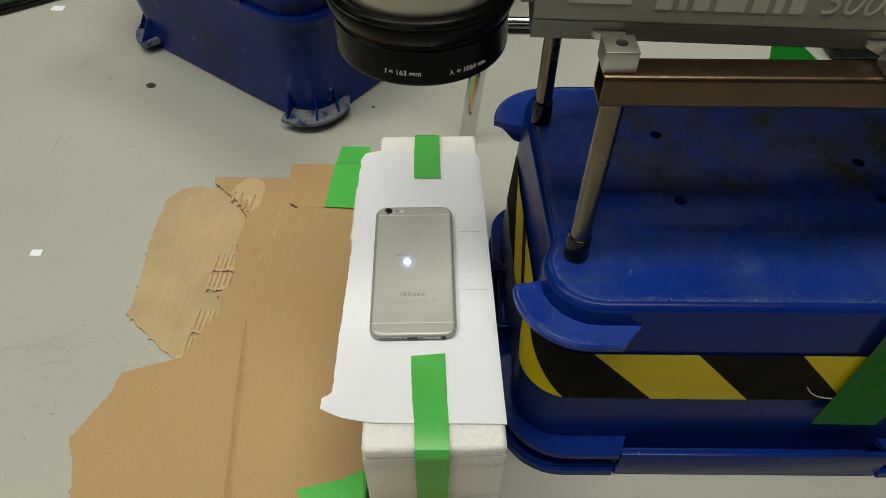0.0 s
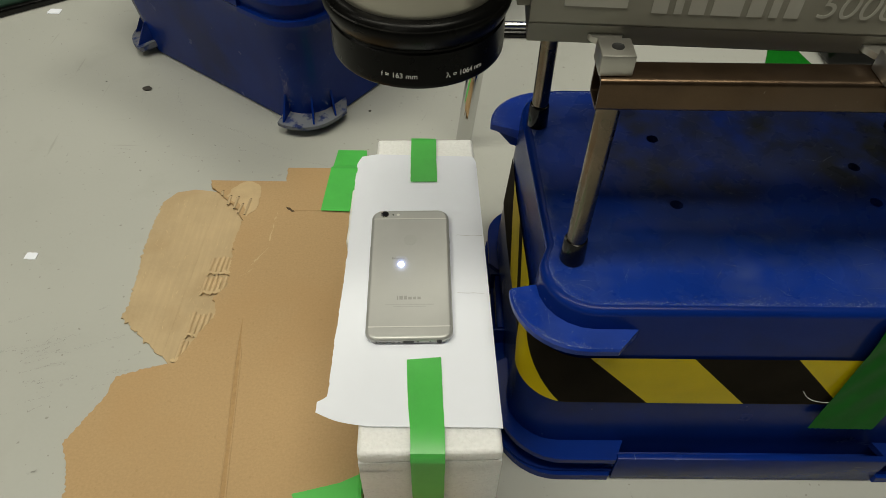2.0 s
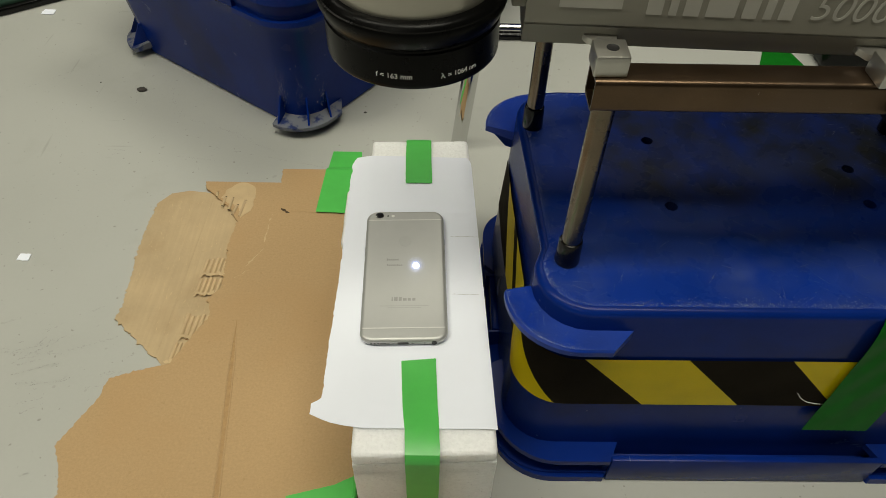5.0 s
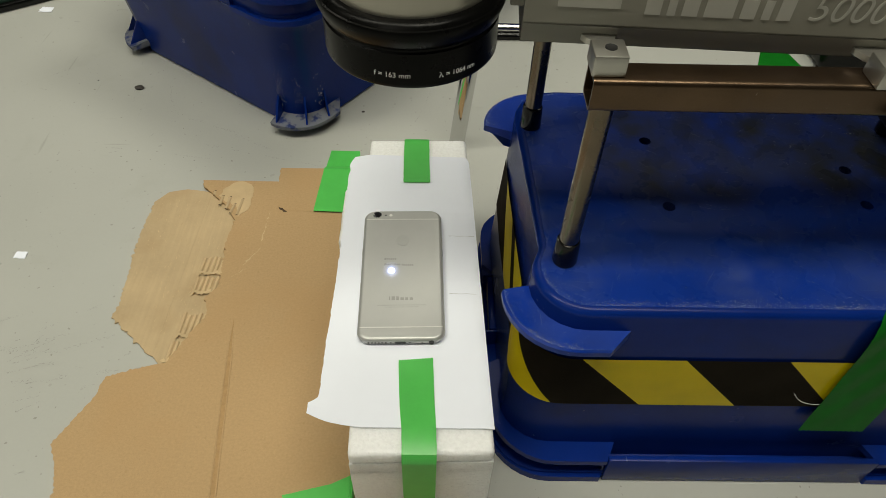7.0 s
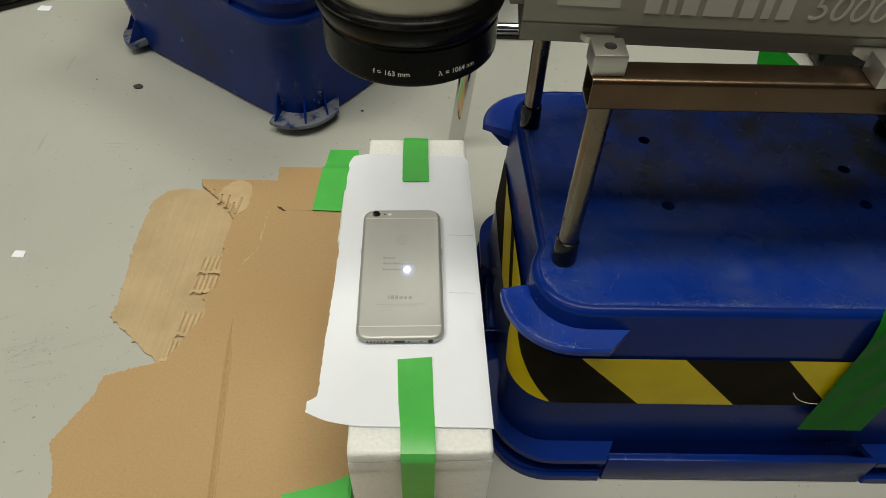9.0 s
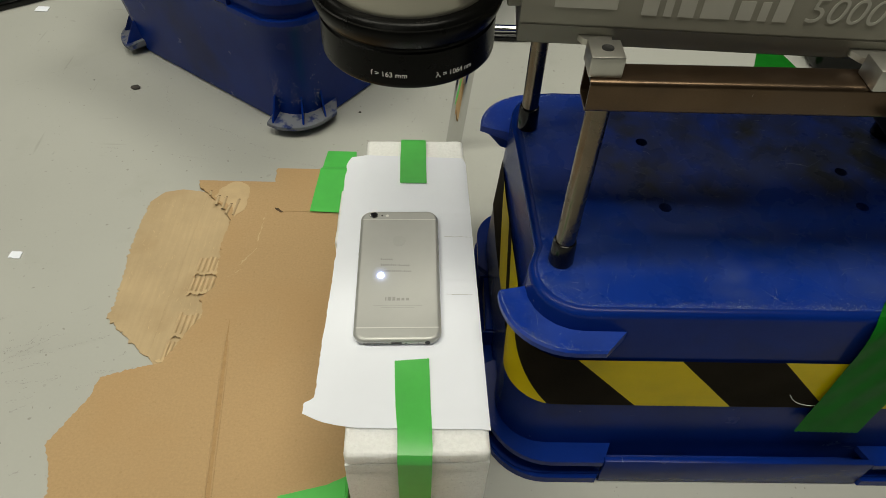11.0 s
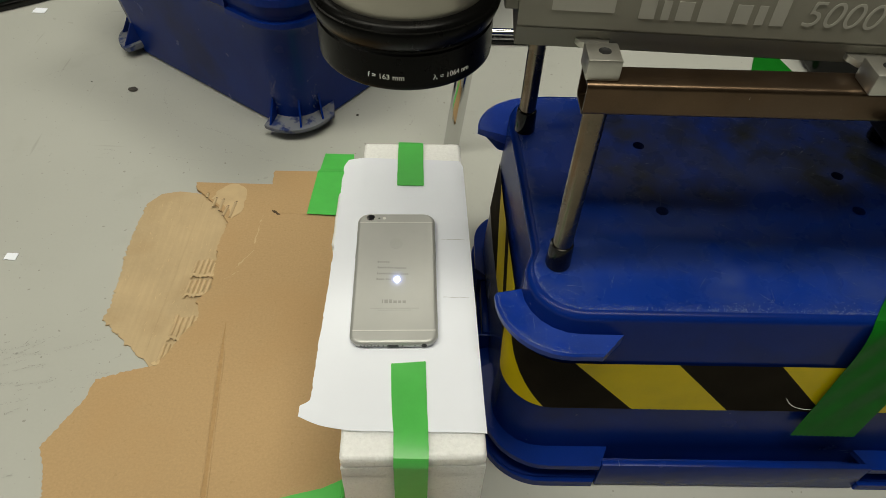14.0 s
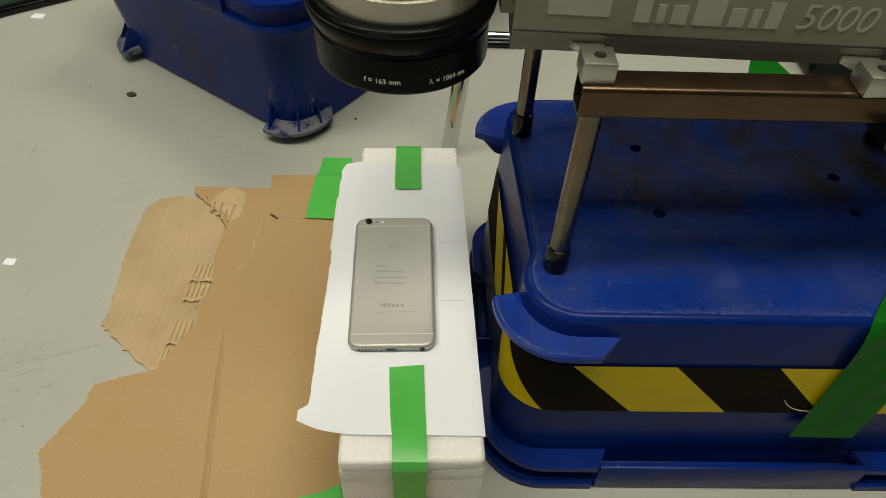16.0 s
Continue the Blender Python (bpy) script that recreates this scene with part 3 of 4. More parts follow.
def fold_line(y, xa, xb):
    bm = bmesh.new()
    prev = None
    for k in range(13):
        x = xa + (xb - xa) * k / 12
        w = 0.00014 * (0.5 + abs(math.sin(k * 1.7)))
        cur = [bm.verts.new((x, y + o + 0.0002 * math.sin(k), ZP + 0.0002)) for o in (-w, w)]
        if prev:
            bm.faces.new((prev[0], cur[0], cur[1], prev[1]))
        prev = cur
    part("fold_line", bm, M_FOLD, bpy.data.objects["paper_sheet"], "thin grey fold line")


paper()
fold_line(0.0445, 0.0375, 0.0605)
fold_line(-0.0190, 0.0385, 0.0600)


def tape_strip(label, rows, mat=M_GREEN, fold=0.0):
    """A strip of tape from cross rows of (left, right) points."""
    bm = bmesh.new()
    n = 24
    grid = []
    dense = []
    for (a0, b0), (a1, b1) in zip(rows, rows[1:]):
        a0, b0, a1, b1 = (Vector(v) for v in (a0, b0, a1, b1))
        steps = max(1, int((a1 - a0).length / 0.004))
        dense += [(a0.lerp(a1, k / steps), b0.lerp(b1, k / steps)) for k in range(steps)]
    dense.append((Vector(rows[-1][0]), Vector(rows[-1][1])))
    for r, (a, b) in enumerate(dense):
        row = []
        for i in range(n + 1):
            p = a.lerp(b, i / n)
            if r in (0, len(dense) - 1):
                q = dense[1 if r == 0 else -2]
                p = p.lerp(q[0].lerp(q[1], i / n), -0.16 if i % 2 else 0.0)
            p = p + Vector((0, 0, 0.00005 * noise.noise(p * 110)))
            if fold:
                lift = fold * (0.5 + noise.noise(Vector((p.x * 60 - p.z * 22 - p.y * 22, p.z * 9, 2.0)))) * math.sin(math.pi * r / (len(dense) - 1))
                p = p + Vector((0, -lift, lift * 0.6))
            if i in (0, n):
                p = p + (b - a).normalized() * 0.00025 * noise.noise(p * 900)
            row.append(bm.verts.new(p))
        grid.append(row)
    for g, h in zip(grid, grid[1:]):
        for i in range(n):
            bm.faces.new((g[i], g[i + 1], h[i + 1], h[i]))
    bmesh.ops.recalc_face_normals(bm, faces=bm.faces)
    bmesh.ops.solidify(bm, geom=bm.faces[:], thickness=0.0002)
    return tagged(part("tape_strip", bm, mat, smooth=True), label, "tape", "green tape strips")


tape_strip("green cloth tape holding the paper to the foam front", [
    ((0.0006, -0.0830, ZP + 0.0007), (0.0262, -0.0805, ZP + 0.0007)),
    ((0.0030, -0.120, ZP + 0.0007), (0.0278, -0.120, ZP + 0.0007)),
    ((0.0052, -0.138, ZP + 0.0015), (0.0290, -0.138, ZP + 0.0012)),
    ((0.0056, -0.1490, ZP + 0.0002), (0.0293, -0.1490, ZP + 0.0002)),
    ((0.0058, -0.1555, ZP - 0.0014), (0.0294, -0.1555, ZP - 0.0014)),
    ((0.0060, -0.1590, ZP - 0.0060), (0.0294, -0.1590, ZP - 0.0060)),
    ((0.0062, -0.1606, 0.09), (0.0292, -0.1606, 0.09)),
    ((0.0064, -0.1612, 0.03), (0.0290, -0.1612, 0.03))])
tape_strip("green cloth tape over the far end of the foam", [
    ((-0.0036, 0.1120, ZP + 0.0007), (0.0212, 0.1123, ZP + 0.0007)),
    ((-0.0046, 0.140, ZP + 0.0007), (0.0202, 0.140, ZP + 0.0007)),
    ((-0.0050, 0.1730, ZP + 0.0002), (0.0194, 0.1730, ZP + 0.0006)),
    ((-0.0052, 0.1795, ZP - 0.003), (0.0192, 0.1795, ZP - 0.003)),
    ((-0.0052, 0.1810, 0.05), (0.0192, 0.1810, 0.05))])
tape_strip("green cloth tape joining cardboard to the floor", [
    ((-0.1175, 0.2131, 0.0070), (-0.0800, 0.2115, 0.0070)),
    ((-0.1135, 0.2890, 0.0071), (-0.0700, 0.2890, 0.0071)),
    ((-0.1120, 0.2960, 0.0035), (-0.0690, 0.2960, 0.0035)),
    ((-0.1094, 0.3293, 0.0015), (-0.0722, 0.3290, 0.0015)),
    ])
tape_strip("green cloth tape holding the foam to the cardboard", [
    ((-0.100, -0.128, 0.0060), (-0.080, -0.162, 0.0060)),
    ((-0.060, -0.118, 0.0065), (-0.050, -0.160, 0.0065)),
    ((-0.044, -0.112, 0.0100), (-0.040, -0.158, 0.0100)),
    ((-0.0375, -0.108, 0.0220), (-0.0375, -0.155, 0.0220)),
    ((-0.0375, -0.106, 0.0380), (-0.0375, -0.155, 0.0380))])


def cardboard():
    top = thing("cardboard_sheet", "torn brown corrugated cardboard sheet lying on the floor", "cardboard")
    pts = [(-0.2599, 0.2655), (-0.2568, 0.2541), (-0.2400, 0.2385), (-0.2333, 0.2327), (-0.2200, 0.2200), (-0.2074, 0.1991), (-0.2102, 0.1631), (-0.2076, 0.1393), (-0.2046, 0.0976),
           (-0.2149, 0.0851), (-0.2083, 0.0616), (-0.2224, 0.0304), (-0.2351, 0.0024), (-0.2640, -0.0060), (-0.2876, -0.0143), (-0.2900, -0.0350), (-0.3020, -0.0600), (-0.3130, -0.0840),
           (-0.3070, -0.0930), (-0.3000, -0.1080), (-0.2830, -0.170), (-0.2750, -0.230), (0.055, -0.230), (0.055, 0.2640)]
    part("liner", sheet(bmesh.new(), ragged(pts, 0.0007, 0.0022, 3, (20, 21, 22, 23)), 0.0012, 0.0046), M_CARD, top)
    # the torn-off face, lower ply
    low = [(-0.1900, 0.2400), (-0.2385, 0.2440), (-0.2567, 0.2488), (-0.2765, 0.2511), (-0.2971, 0.2458), (-0.3089, 0.2297), (-0.3113, 0.1919), (-0.3115, 0.1581), (-0.3058, 0.1071), (-0.3043, 0.0647),
           (-0.3060, 0.0570), (-0.2879, 0.0422), (-0.2663, 0.0233), (-0.2542, 0.0129), (-0.2403, 0.0010), (-0.2300, -0.002), (-0.1900, 0.02)]
    part("torn_ply", sheet(bmesh.new(), ragged(low, 0.0009, 0.0020, 5, (0, 1, 2, 3, 4)), 0.0004, 0.0020), M_PLY, top, "pale torn inner ply of cardboard")
    # bared fluting along the tear: rounded ridges standing on the ply, broken off at their near ends
    rnd = random.Random(8)
    for (cx, cy, n, ln) in ((-0.2180, 0.1289, 5, 0.024), (-0.2190, 0.1010, 5, 0.022), (-0.2210, 0.0490, 5, 0.028), (-0.2325, 0.0165, 2, 0.022)):
        for i in range(n):
            bm = bmesh.new()
            x = cx + 0.0052 * (i - (n - 1) / 2) + rnd.uniform(-0.0004, 0.0004)
            l0, l1 = cy - ln / 2 + rnd.uniform(-0.002, 0.002), cy + ln / 2 + rnd.uniform(-0.002, 0.002)
            rows = []
            for k in range(7):
                t = math.pi * k / 6
                u, w = -0.0019 * math.cos(t), 0.0018 + 0.0021 * math.sin(t)
                rows.append((bm.verts.new((x + u - 0.0006, l0, w)), bm.verts.new((x + u + 0.0006, l1, w * 0.96))))
            for g, h in zip(rows, rows[1:]):
                bm.faces.new((g[0], g[1], h[1], h[0]))
            part("fluting", bm, M_CARDIN, top, "bared ridge of fluting", smooth=True)
        # torn lip at the near end, lifted clear of the ply
        lip = [(cx - 0.0026 * n, cy - ln / 2 - 0.003), (cx + 0.0026 * n, cy - ln / 2 - 0.001), (cx + 0.0026 * n, cy - ln / 2 + 0.003), (cx - 0.0026 * n, cy - ln / 2 + 0.002)]
        part("torn_lip", sheet(bmesh.new(), ragged(lip, 0.0010, 0.002, n * 7 + 1), 0.0041, 0.0045), M_CARDIN, top)
    # single broken flutes below the peeled patch; dark sheets paint their mouths' shade
    for (xa, ya), (xb, yb) in (((-0.2295, 0.2369), (-0.2303, 0.2223)), ((-0.2203, 0.2351), (-0.2215, 0.2158)), ((-0.2125, 0.2237), (-0.2153, 0.2084)), ((-0.2046, 0.2316), (-0.2068, 0.2057)), ((-0.2410, 0.2450), (-0.2400, 0.2380))):
        bm = bmesh.new()
        rows = []
        for k in range(7):
            t = math.pi * k / 6
            u, w = -0.0017 * math.cos(t), 0.0048 + 0.0013 * math.sin(t)
            rows.append((bm.verts.new((xb + u, yb, w)), bm.verts.new((xa + u, ya, w))))
        for g, h in zip(rows, rows[1:]):
            bm.faces.new((g[0], g[1], h[1], h[0]))
        part("fluting", bm, M_PLY, top, "bared ridge of fluting", smooth=True)
        for x, y, s in ((xa, ya, 1.0), (xb, yb, 0.8)):
            hole = [(x - 0.0020 * s, y - 0.0004), (x, y + 0.0002), (x + 0.0018 * s, y + 0.0008), (x + 0.0014 * s, y + 0.0018 * s), (x - 0.0008, y + 0.0014 * s)]
            part("tear_shade", sheet(bmesh.new(), ragged(hole, 0.0004, 0.001, 17), 0.0050, 0.0052), M_TEARSHADE, top, "dark patch painting the shade in a torn opening")
    # paler patch where the face has peeled
    rem = [(-0.2293, 0.2523), (-0.2230, 0.2590), (-0.2161, 0.2640), (-0.2040, 0.2610), (-0.1960, 0.2540), (-0.1935, 0.2380), (-0.1950, 0.2150), (-0.2050, 0.2030), (-0.2100, 0.2200), (-0.2240, 0.2270), (-0.2350, 0.2370)]
    part("peeled_patch", sheet(bmesh.new(), ragged(rem, 0.0010, 0.004, 9), 0.0046, 0.0050), M_CARDIN, top)
    # ragged scars in the liner
    for k, (x, y, ln, tilt) in enumerate(((-0.169, 0.188, 0.045, 88), (-0.176, 0.142, 0.030, 60), (-0.186, 0.118, 0.018, 40))):
        c, sn = math.cos(radians(tilt)), math.sin(radians(tilt))
        o = ragged([(x - c * ln / 2, y - sn * ln / 2), (x + c * ln / 2, y + sn * ln / 2), (x + c * ln / 2 - 0.0010, y + sn * ln / 2), (x - c * ln / 2 - 0.0010, y - sn * ln / 2)], 0.0006, 0.003, 30 + k)
        part("surface_scar", sheet(bmesh.new(), o, 0.0046, 0.00464), M_CARDIN, top)
    # pressed crease: a flattened band between two low ridges
    start, stop = Vector((-0.1790, 0.0554, 0.00462)), Vector((-0.1513, -0.20, 0.00462))
    d = (stop - start).normalized()
    side = Vector((-d.y, d.x, 0))
    for name, mat, prof in (("crease_band", M_CRUSHED, ((-0.0024, 0.00002), (-0.0012, 0.00006), (0.0012, 0.00006), (0.0024, 0.00002))),
                            ("crease", M_CARD, ((-0.0036, 0.0), (-0.0030, 0.0006), (-0.0022, 0.0007), (-0.0016, 0.0001))),
                            ("crease", M_CARD, ((0.0016, 0.0001), (0.0022, 0.0006), (0.0029, 0.0006), (0.0036, 0.0)))):
        bm = bmesh.new()
        rows = []
        for k in range(41):
            c = start.lerp(stop, k / 40)
            fade = min(1.0, 0.15 + k / 9)
            rows.append([bm.verts.new(c + side * (u * fade + 0.0004 * noise.noise((k * 0.4, u * 300, 0))) + Vector((0, 0, w * fade))) for u, w in prof])
        for g, h in zip(rows, rows[1:]):
            for i in range(3):
                bm.faces.new((g[i], g[i + 1], h[i + 1], h[i]))
        part(name, bm, mat, top, smooth=True)
    # fold in the bared ply, beside the tear
    bm = bmesh.new()
    rows = []
    for k in range(41):
        c = Vector((-0.2440, 0.2380, 0.0020)).lerp(Vector((-0.2500, 0.0200, 0.0020)), k / 40)
        rows.append([bm.verts.new(c + Vector((u + 0.0005 * noise.noise((k * 0.5, 7.0, 0)), 0, w))) for u, w in ((-0.0008, 0.0), (-0.0003, 0.0003), (0.0003, 0.0003), (0.0007, 0.0))])
    for g, h in zip(rows, rows[1:]):
        for i in range(3):
            bm.faces.new((g[i], g[i + 1], h[i + 1], h[i]))
    part("ply_fold", bm, M_PLY, top, smooth=True)
    # flakes and fibres left standing on the bared ply
    bm = bmesh.new()
    frnd = random.Random(51)
    for _ in range(240):
        x, y = frnd.uniform(-0.300, -0.212), frnd.uniform(0.03, 0.235)
        if x < -0.30 + max(0.0, 0.09 - y) * 0.9 or x > -0.215 - max(0.0, 0.05 - y) * 0.6:
            continue
        a, ln, w = frnd.gauss(1.57, 0.5), frnd.uniform(0.0006, 0.0035), frnd.uniform(0.0002, 0.0006)
        u, v = Vector((math.cos(a), math.sin(a), 0)) * ln, Vector((-math.sin(a), math.cos(a), 0)) * w
        c = Vector((x, y, 0.0021))
        bm.faces.new([bm.verts.new(c + q) for q in (-u, v, u + Vector((0, 0, 0.0006)), -v)])
    tagged(part("fibre_litter", bm, M_CARDIN, top), kind="stuff")
    flap = thing("cardboard_flap", "small torn brown cardboard piece taped onto the larger sheet", "cardboard")
    fp = [(-0.1677, 0.2900), (-0.1670, 0.2550), (-0.1600, 0.2180), (-0.1500, 0.2140), (-0.02, 0.2140), (-0.02, 0.2911)]
    bm = sheet(bmesh.new(), ragged(fp, 0.0008, 0.005, 12, (3, 4, 5)), 0.0047, 0.0049)
    part("liner", bm, M_CARD, flap)
    # dark sheet painting the shade in the gap under the curled corner
    nick = [(-0.1600, 0.2200), (-0.1565, 0.2150), (-0.1500, 0.2118), (-0.1485, 0.2126), (-0.1530, 0.2160), (-0.1575, 0.2190)]
    part("tear_shade", sheet(bmesh.new(), ragged(nick, 0.0005, 0.002, 5), 0.0049, 0.0051), M_TEARSHADE, flap, "dark patch painting the shade under the curled corner")
    return top


cardboard()


# ---------------------------------------------------------------- phone
PHONE = pose(0.0, 0.0, ZP, 0, 0, 1.7)


def phone():
    top = thing("smartphone", "silver aluminium smartphone lying face down on white paper", "phone", PHONE)
    w, l, h, r = 0.0335, 0.06905, 0.0069, 0.0098
    bm = bmesh.new()
    secs = []
    for k in range(13):
        t = math.pi * k / 12
        inset = 0.0034 * (1 - math.sin(t))
        secs.append([(x, y, h / 2 - h / 2 * math.cos(t)) for x, y in rounded(w - inset, l - inset, r - inset * 0.6, 10)])
    loft(bm, secs, True, True)
    part("shell", bm, M_ALU, top, smooth=True)
    z = h + 0.00006

    def plate(name, outline, mat, label="", z0=0.0, dz=0.0001):
        return part(name, sheet(bmesh.new(), outline, z + z0 - 0.0001, z + z0 + dz - 0.0001 + 0.00002), mat, top, label)

    def bar(name, x0, x1, y0, y1, mat, label="", dz=0.0001):
        return plate(name, [(x0, y0), (x1, y0), (x1, y1), (x0, y1)], mat, label, 0, dz)

    for s in (1, -1):
        y0 = s * 0.0572
        for yy in (y0,):
            bar("antenna_band", -0.0315, 0.0315, yy - 0.0005, yy + 0.0005, M_BAND, "thin pale antenna band")
            bar("band_groove", -0.0315, 0.0315, yy - 0.0009, yy - 0.0005, M_PRINT, "", 0.00008)
    # camera and flash
    bm = bmesh.new()
    revolve(bm, [(0.0, 0.0005), (0.0024, 0.0005), (0.0027, 0.0009), (0.0037, 0.0009), (0.0039, 0.0004), (0.0039, -0.001)], 32, (-0.0222, 0.0622))
    c = part("camera_ring", bm, M_ALUEDGE, top, "raised metal camera ring", True)
    c.matrix_basis = pose(0, 0, h)
    bm = bmesh.new()
    revolve(bm, [(0.0, 0.0007), (0.0018, 0.0007), (0.0030, 0.0006), (0.0031, 0.0)], 32, (-0.0222, 0.0622))
    part("camera_glass", bm, M_GLASS, top, "dark camera glass", True, pose(0, 0, h + 0.0004))
    bm = bmesh.new()
    revolve(bm, [(0.0, 0.0002), (0.0007, 0.0002), (0.0008, 0.0)], 16, (-0.0150, 0.0622))
    part("microphone_hole", bm, M_DARK, top, "", True, pose(0, 0, h))
    bm = bmesh.new()
    revolve(bm, [(0.0, 0.0002), (0.0011, 0.0002), (0.0014, 0.0001), (0.0015, 0.0)], 24, (-0.0106, 0.0622))
    part("flash", bm, M_WHITE, top, "small pale flash window", True, pose(0, 0, h))
    # emblem as a plain rounded shape, lettering as bars
    plate("emblem", [(0.0002 + 0.0056 * math.cos(t * math.pi / 16), 0.0322 + 0.0060 * math.sin(t * math.pi / 16)) for t in range(32)], M_LOGO, "polished metal emblem shape", 0.0, 0.00018)
    for k, (w0, w1, hh) in enumerate(((-0.0100, -0.0090, 0.0036), (-0.0080, -0.0052, 0.0036), (-0.0043, -0.0020, 0.0036), (-0.0010, 0.0018, 0.0026), (0.0028, 0.0051, 0.0026), (0.0062, 0.0088, 0.0026))):
        bar("name_print", w0, w1, -0.0313, -0.0313 + hh, M_NAME, "grey printed bar of lettering", 0.00008)
    bar("small_print", -0.0190, 0.0190, -0.0366, -0.0359, M_PRINT, "", 0.00008)
    bar("small_print", -0.0130, 0.0130, -0.0384, -0.0378, M_PRINT, "", 0.00008)
    # lower end: speaker holes, sockets
    for k in range(6):
        bm = bmesh.new()
        revolve(bm, [(0.0, 0.0), (0.0008, 0.0), (0.00085, -0.0004)], 14)
        part("speaker_hole", bm, M_DARK, top, "", False, pose(-0.0245 + 0.0026 * k, -l - 0.00008, h / 2, 90, 0, 0))
    for x, rr in ((0.0228, 0.0020), (0.0158, 0.0006), (-0.0078, 0.0007), (0.0066, 0.0007)):
        bm = bmesh.new()
        revolve(bm, [(0.0, 0.0), (rr, 0.0), (rr * 1.08, -0.0004)], 20)
        part("headphone_socket" if rr > 0.001 else "screw", bm, M_DARK, top, "", False, pose(x, -l - 0.00008, h / 2, 90, 0, 0))
    bm = bmesh.new()
    sheet(bm, rounded(0.0043, 0.0011, 0.001, 4), -0.0004, 0.00008)
    part("charging_port", bm, M_DARK, top, "", False, pose(-0.0006, -l, h / 2, 90, 0, 0))
    for y0, y1 in ((0.029, 0.037), (0.016, 0.024)):
        bm = box(bmesh.new(), w - 0.0012, w + 0.0001, y0, y1, h / 2 - 0.001, h / 2 + 0.001, 0.0003)
        part("side_button", bm, M_ALUEDGE, top)
    bm = box(bmesh.new(), -w - 0.0001, -w + 0.0012, 0.018, 0.027, h / 2 - 0.001, h / 2 + 0.001, 0.0003)
    part("side_button", bm, M_ALUEDGE, top)
    # engraved lines that the laser writes, word by word: bars (x0, x1, y) and the time when each is finished
    words = []
    for (x0, x1, y, t0) in ENGRAVED:
        bm = bmesh.new()
        n = max(3, round((x1 - x0) / 0.0016))
        for k in range(n):
            u = x0 + (x1 - x0) * k / n
            box(bm, u, u + (x1 - x0) / n * 0.66, y - 0.0010, y + (0.0012 if k == 0 else 0.0006), -0.00003, 0.00003)
        ob = part("engraved_word", bm, M_MARK, top, "fine grey engraved line of writing")
        words.append((ob, t0))
    return top, words, h


ENGRAVED = [
    (-0.0147, -0.0045, 0.0116, 0.0), (-0.0145, -0.0070, 0.0056, 2.2), (-0.0064, -0.0015, 0.0055, 3.1), (0.0000, 0.0093, 0.0050, 5.6), (-0.0148, -0.0060, -0.0008, 7.5), (-0.0054, 0.0030, -0.0010, 9.0), (0.0045, 0.0108, -0.0014, 10.8),
    (-0.0150, -0.0085, -0.0068, 12.6), (-0.0072, -0.0030, -0.0070, 13.4), (-0.0018, 0.0098, -0.0074, 15.2)]
phone_ob, engraved_words, PHONE_H = phone()
# ---------------------------------------------------------------- marking laser on its stand
LX, LY = 0.0085, 0.045


def wrapped_text(name, body, size, radius, angle, z, parent):
    """Lettering bent round the lens ring."""
    me = text_mesh(body, size)
    for v in me.vertices:
        a = radians(angle) + v.co.x / radius
        d = radius + 0.00015 + max(0.0, v.co.z)
        v.co = Vector((LX + d * math.cos(a), LY + d * math.sin(a), z + v.co.y))
    me.materials.append(M_WHITE)
    ob = new(name, me)
    ob.parent = parent
    ob["label"] = "white printed lettering"
    return ob


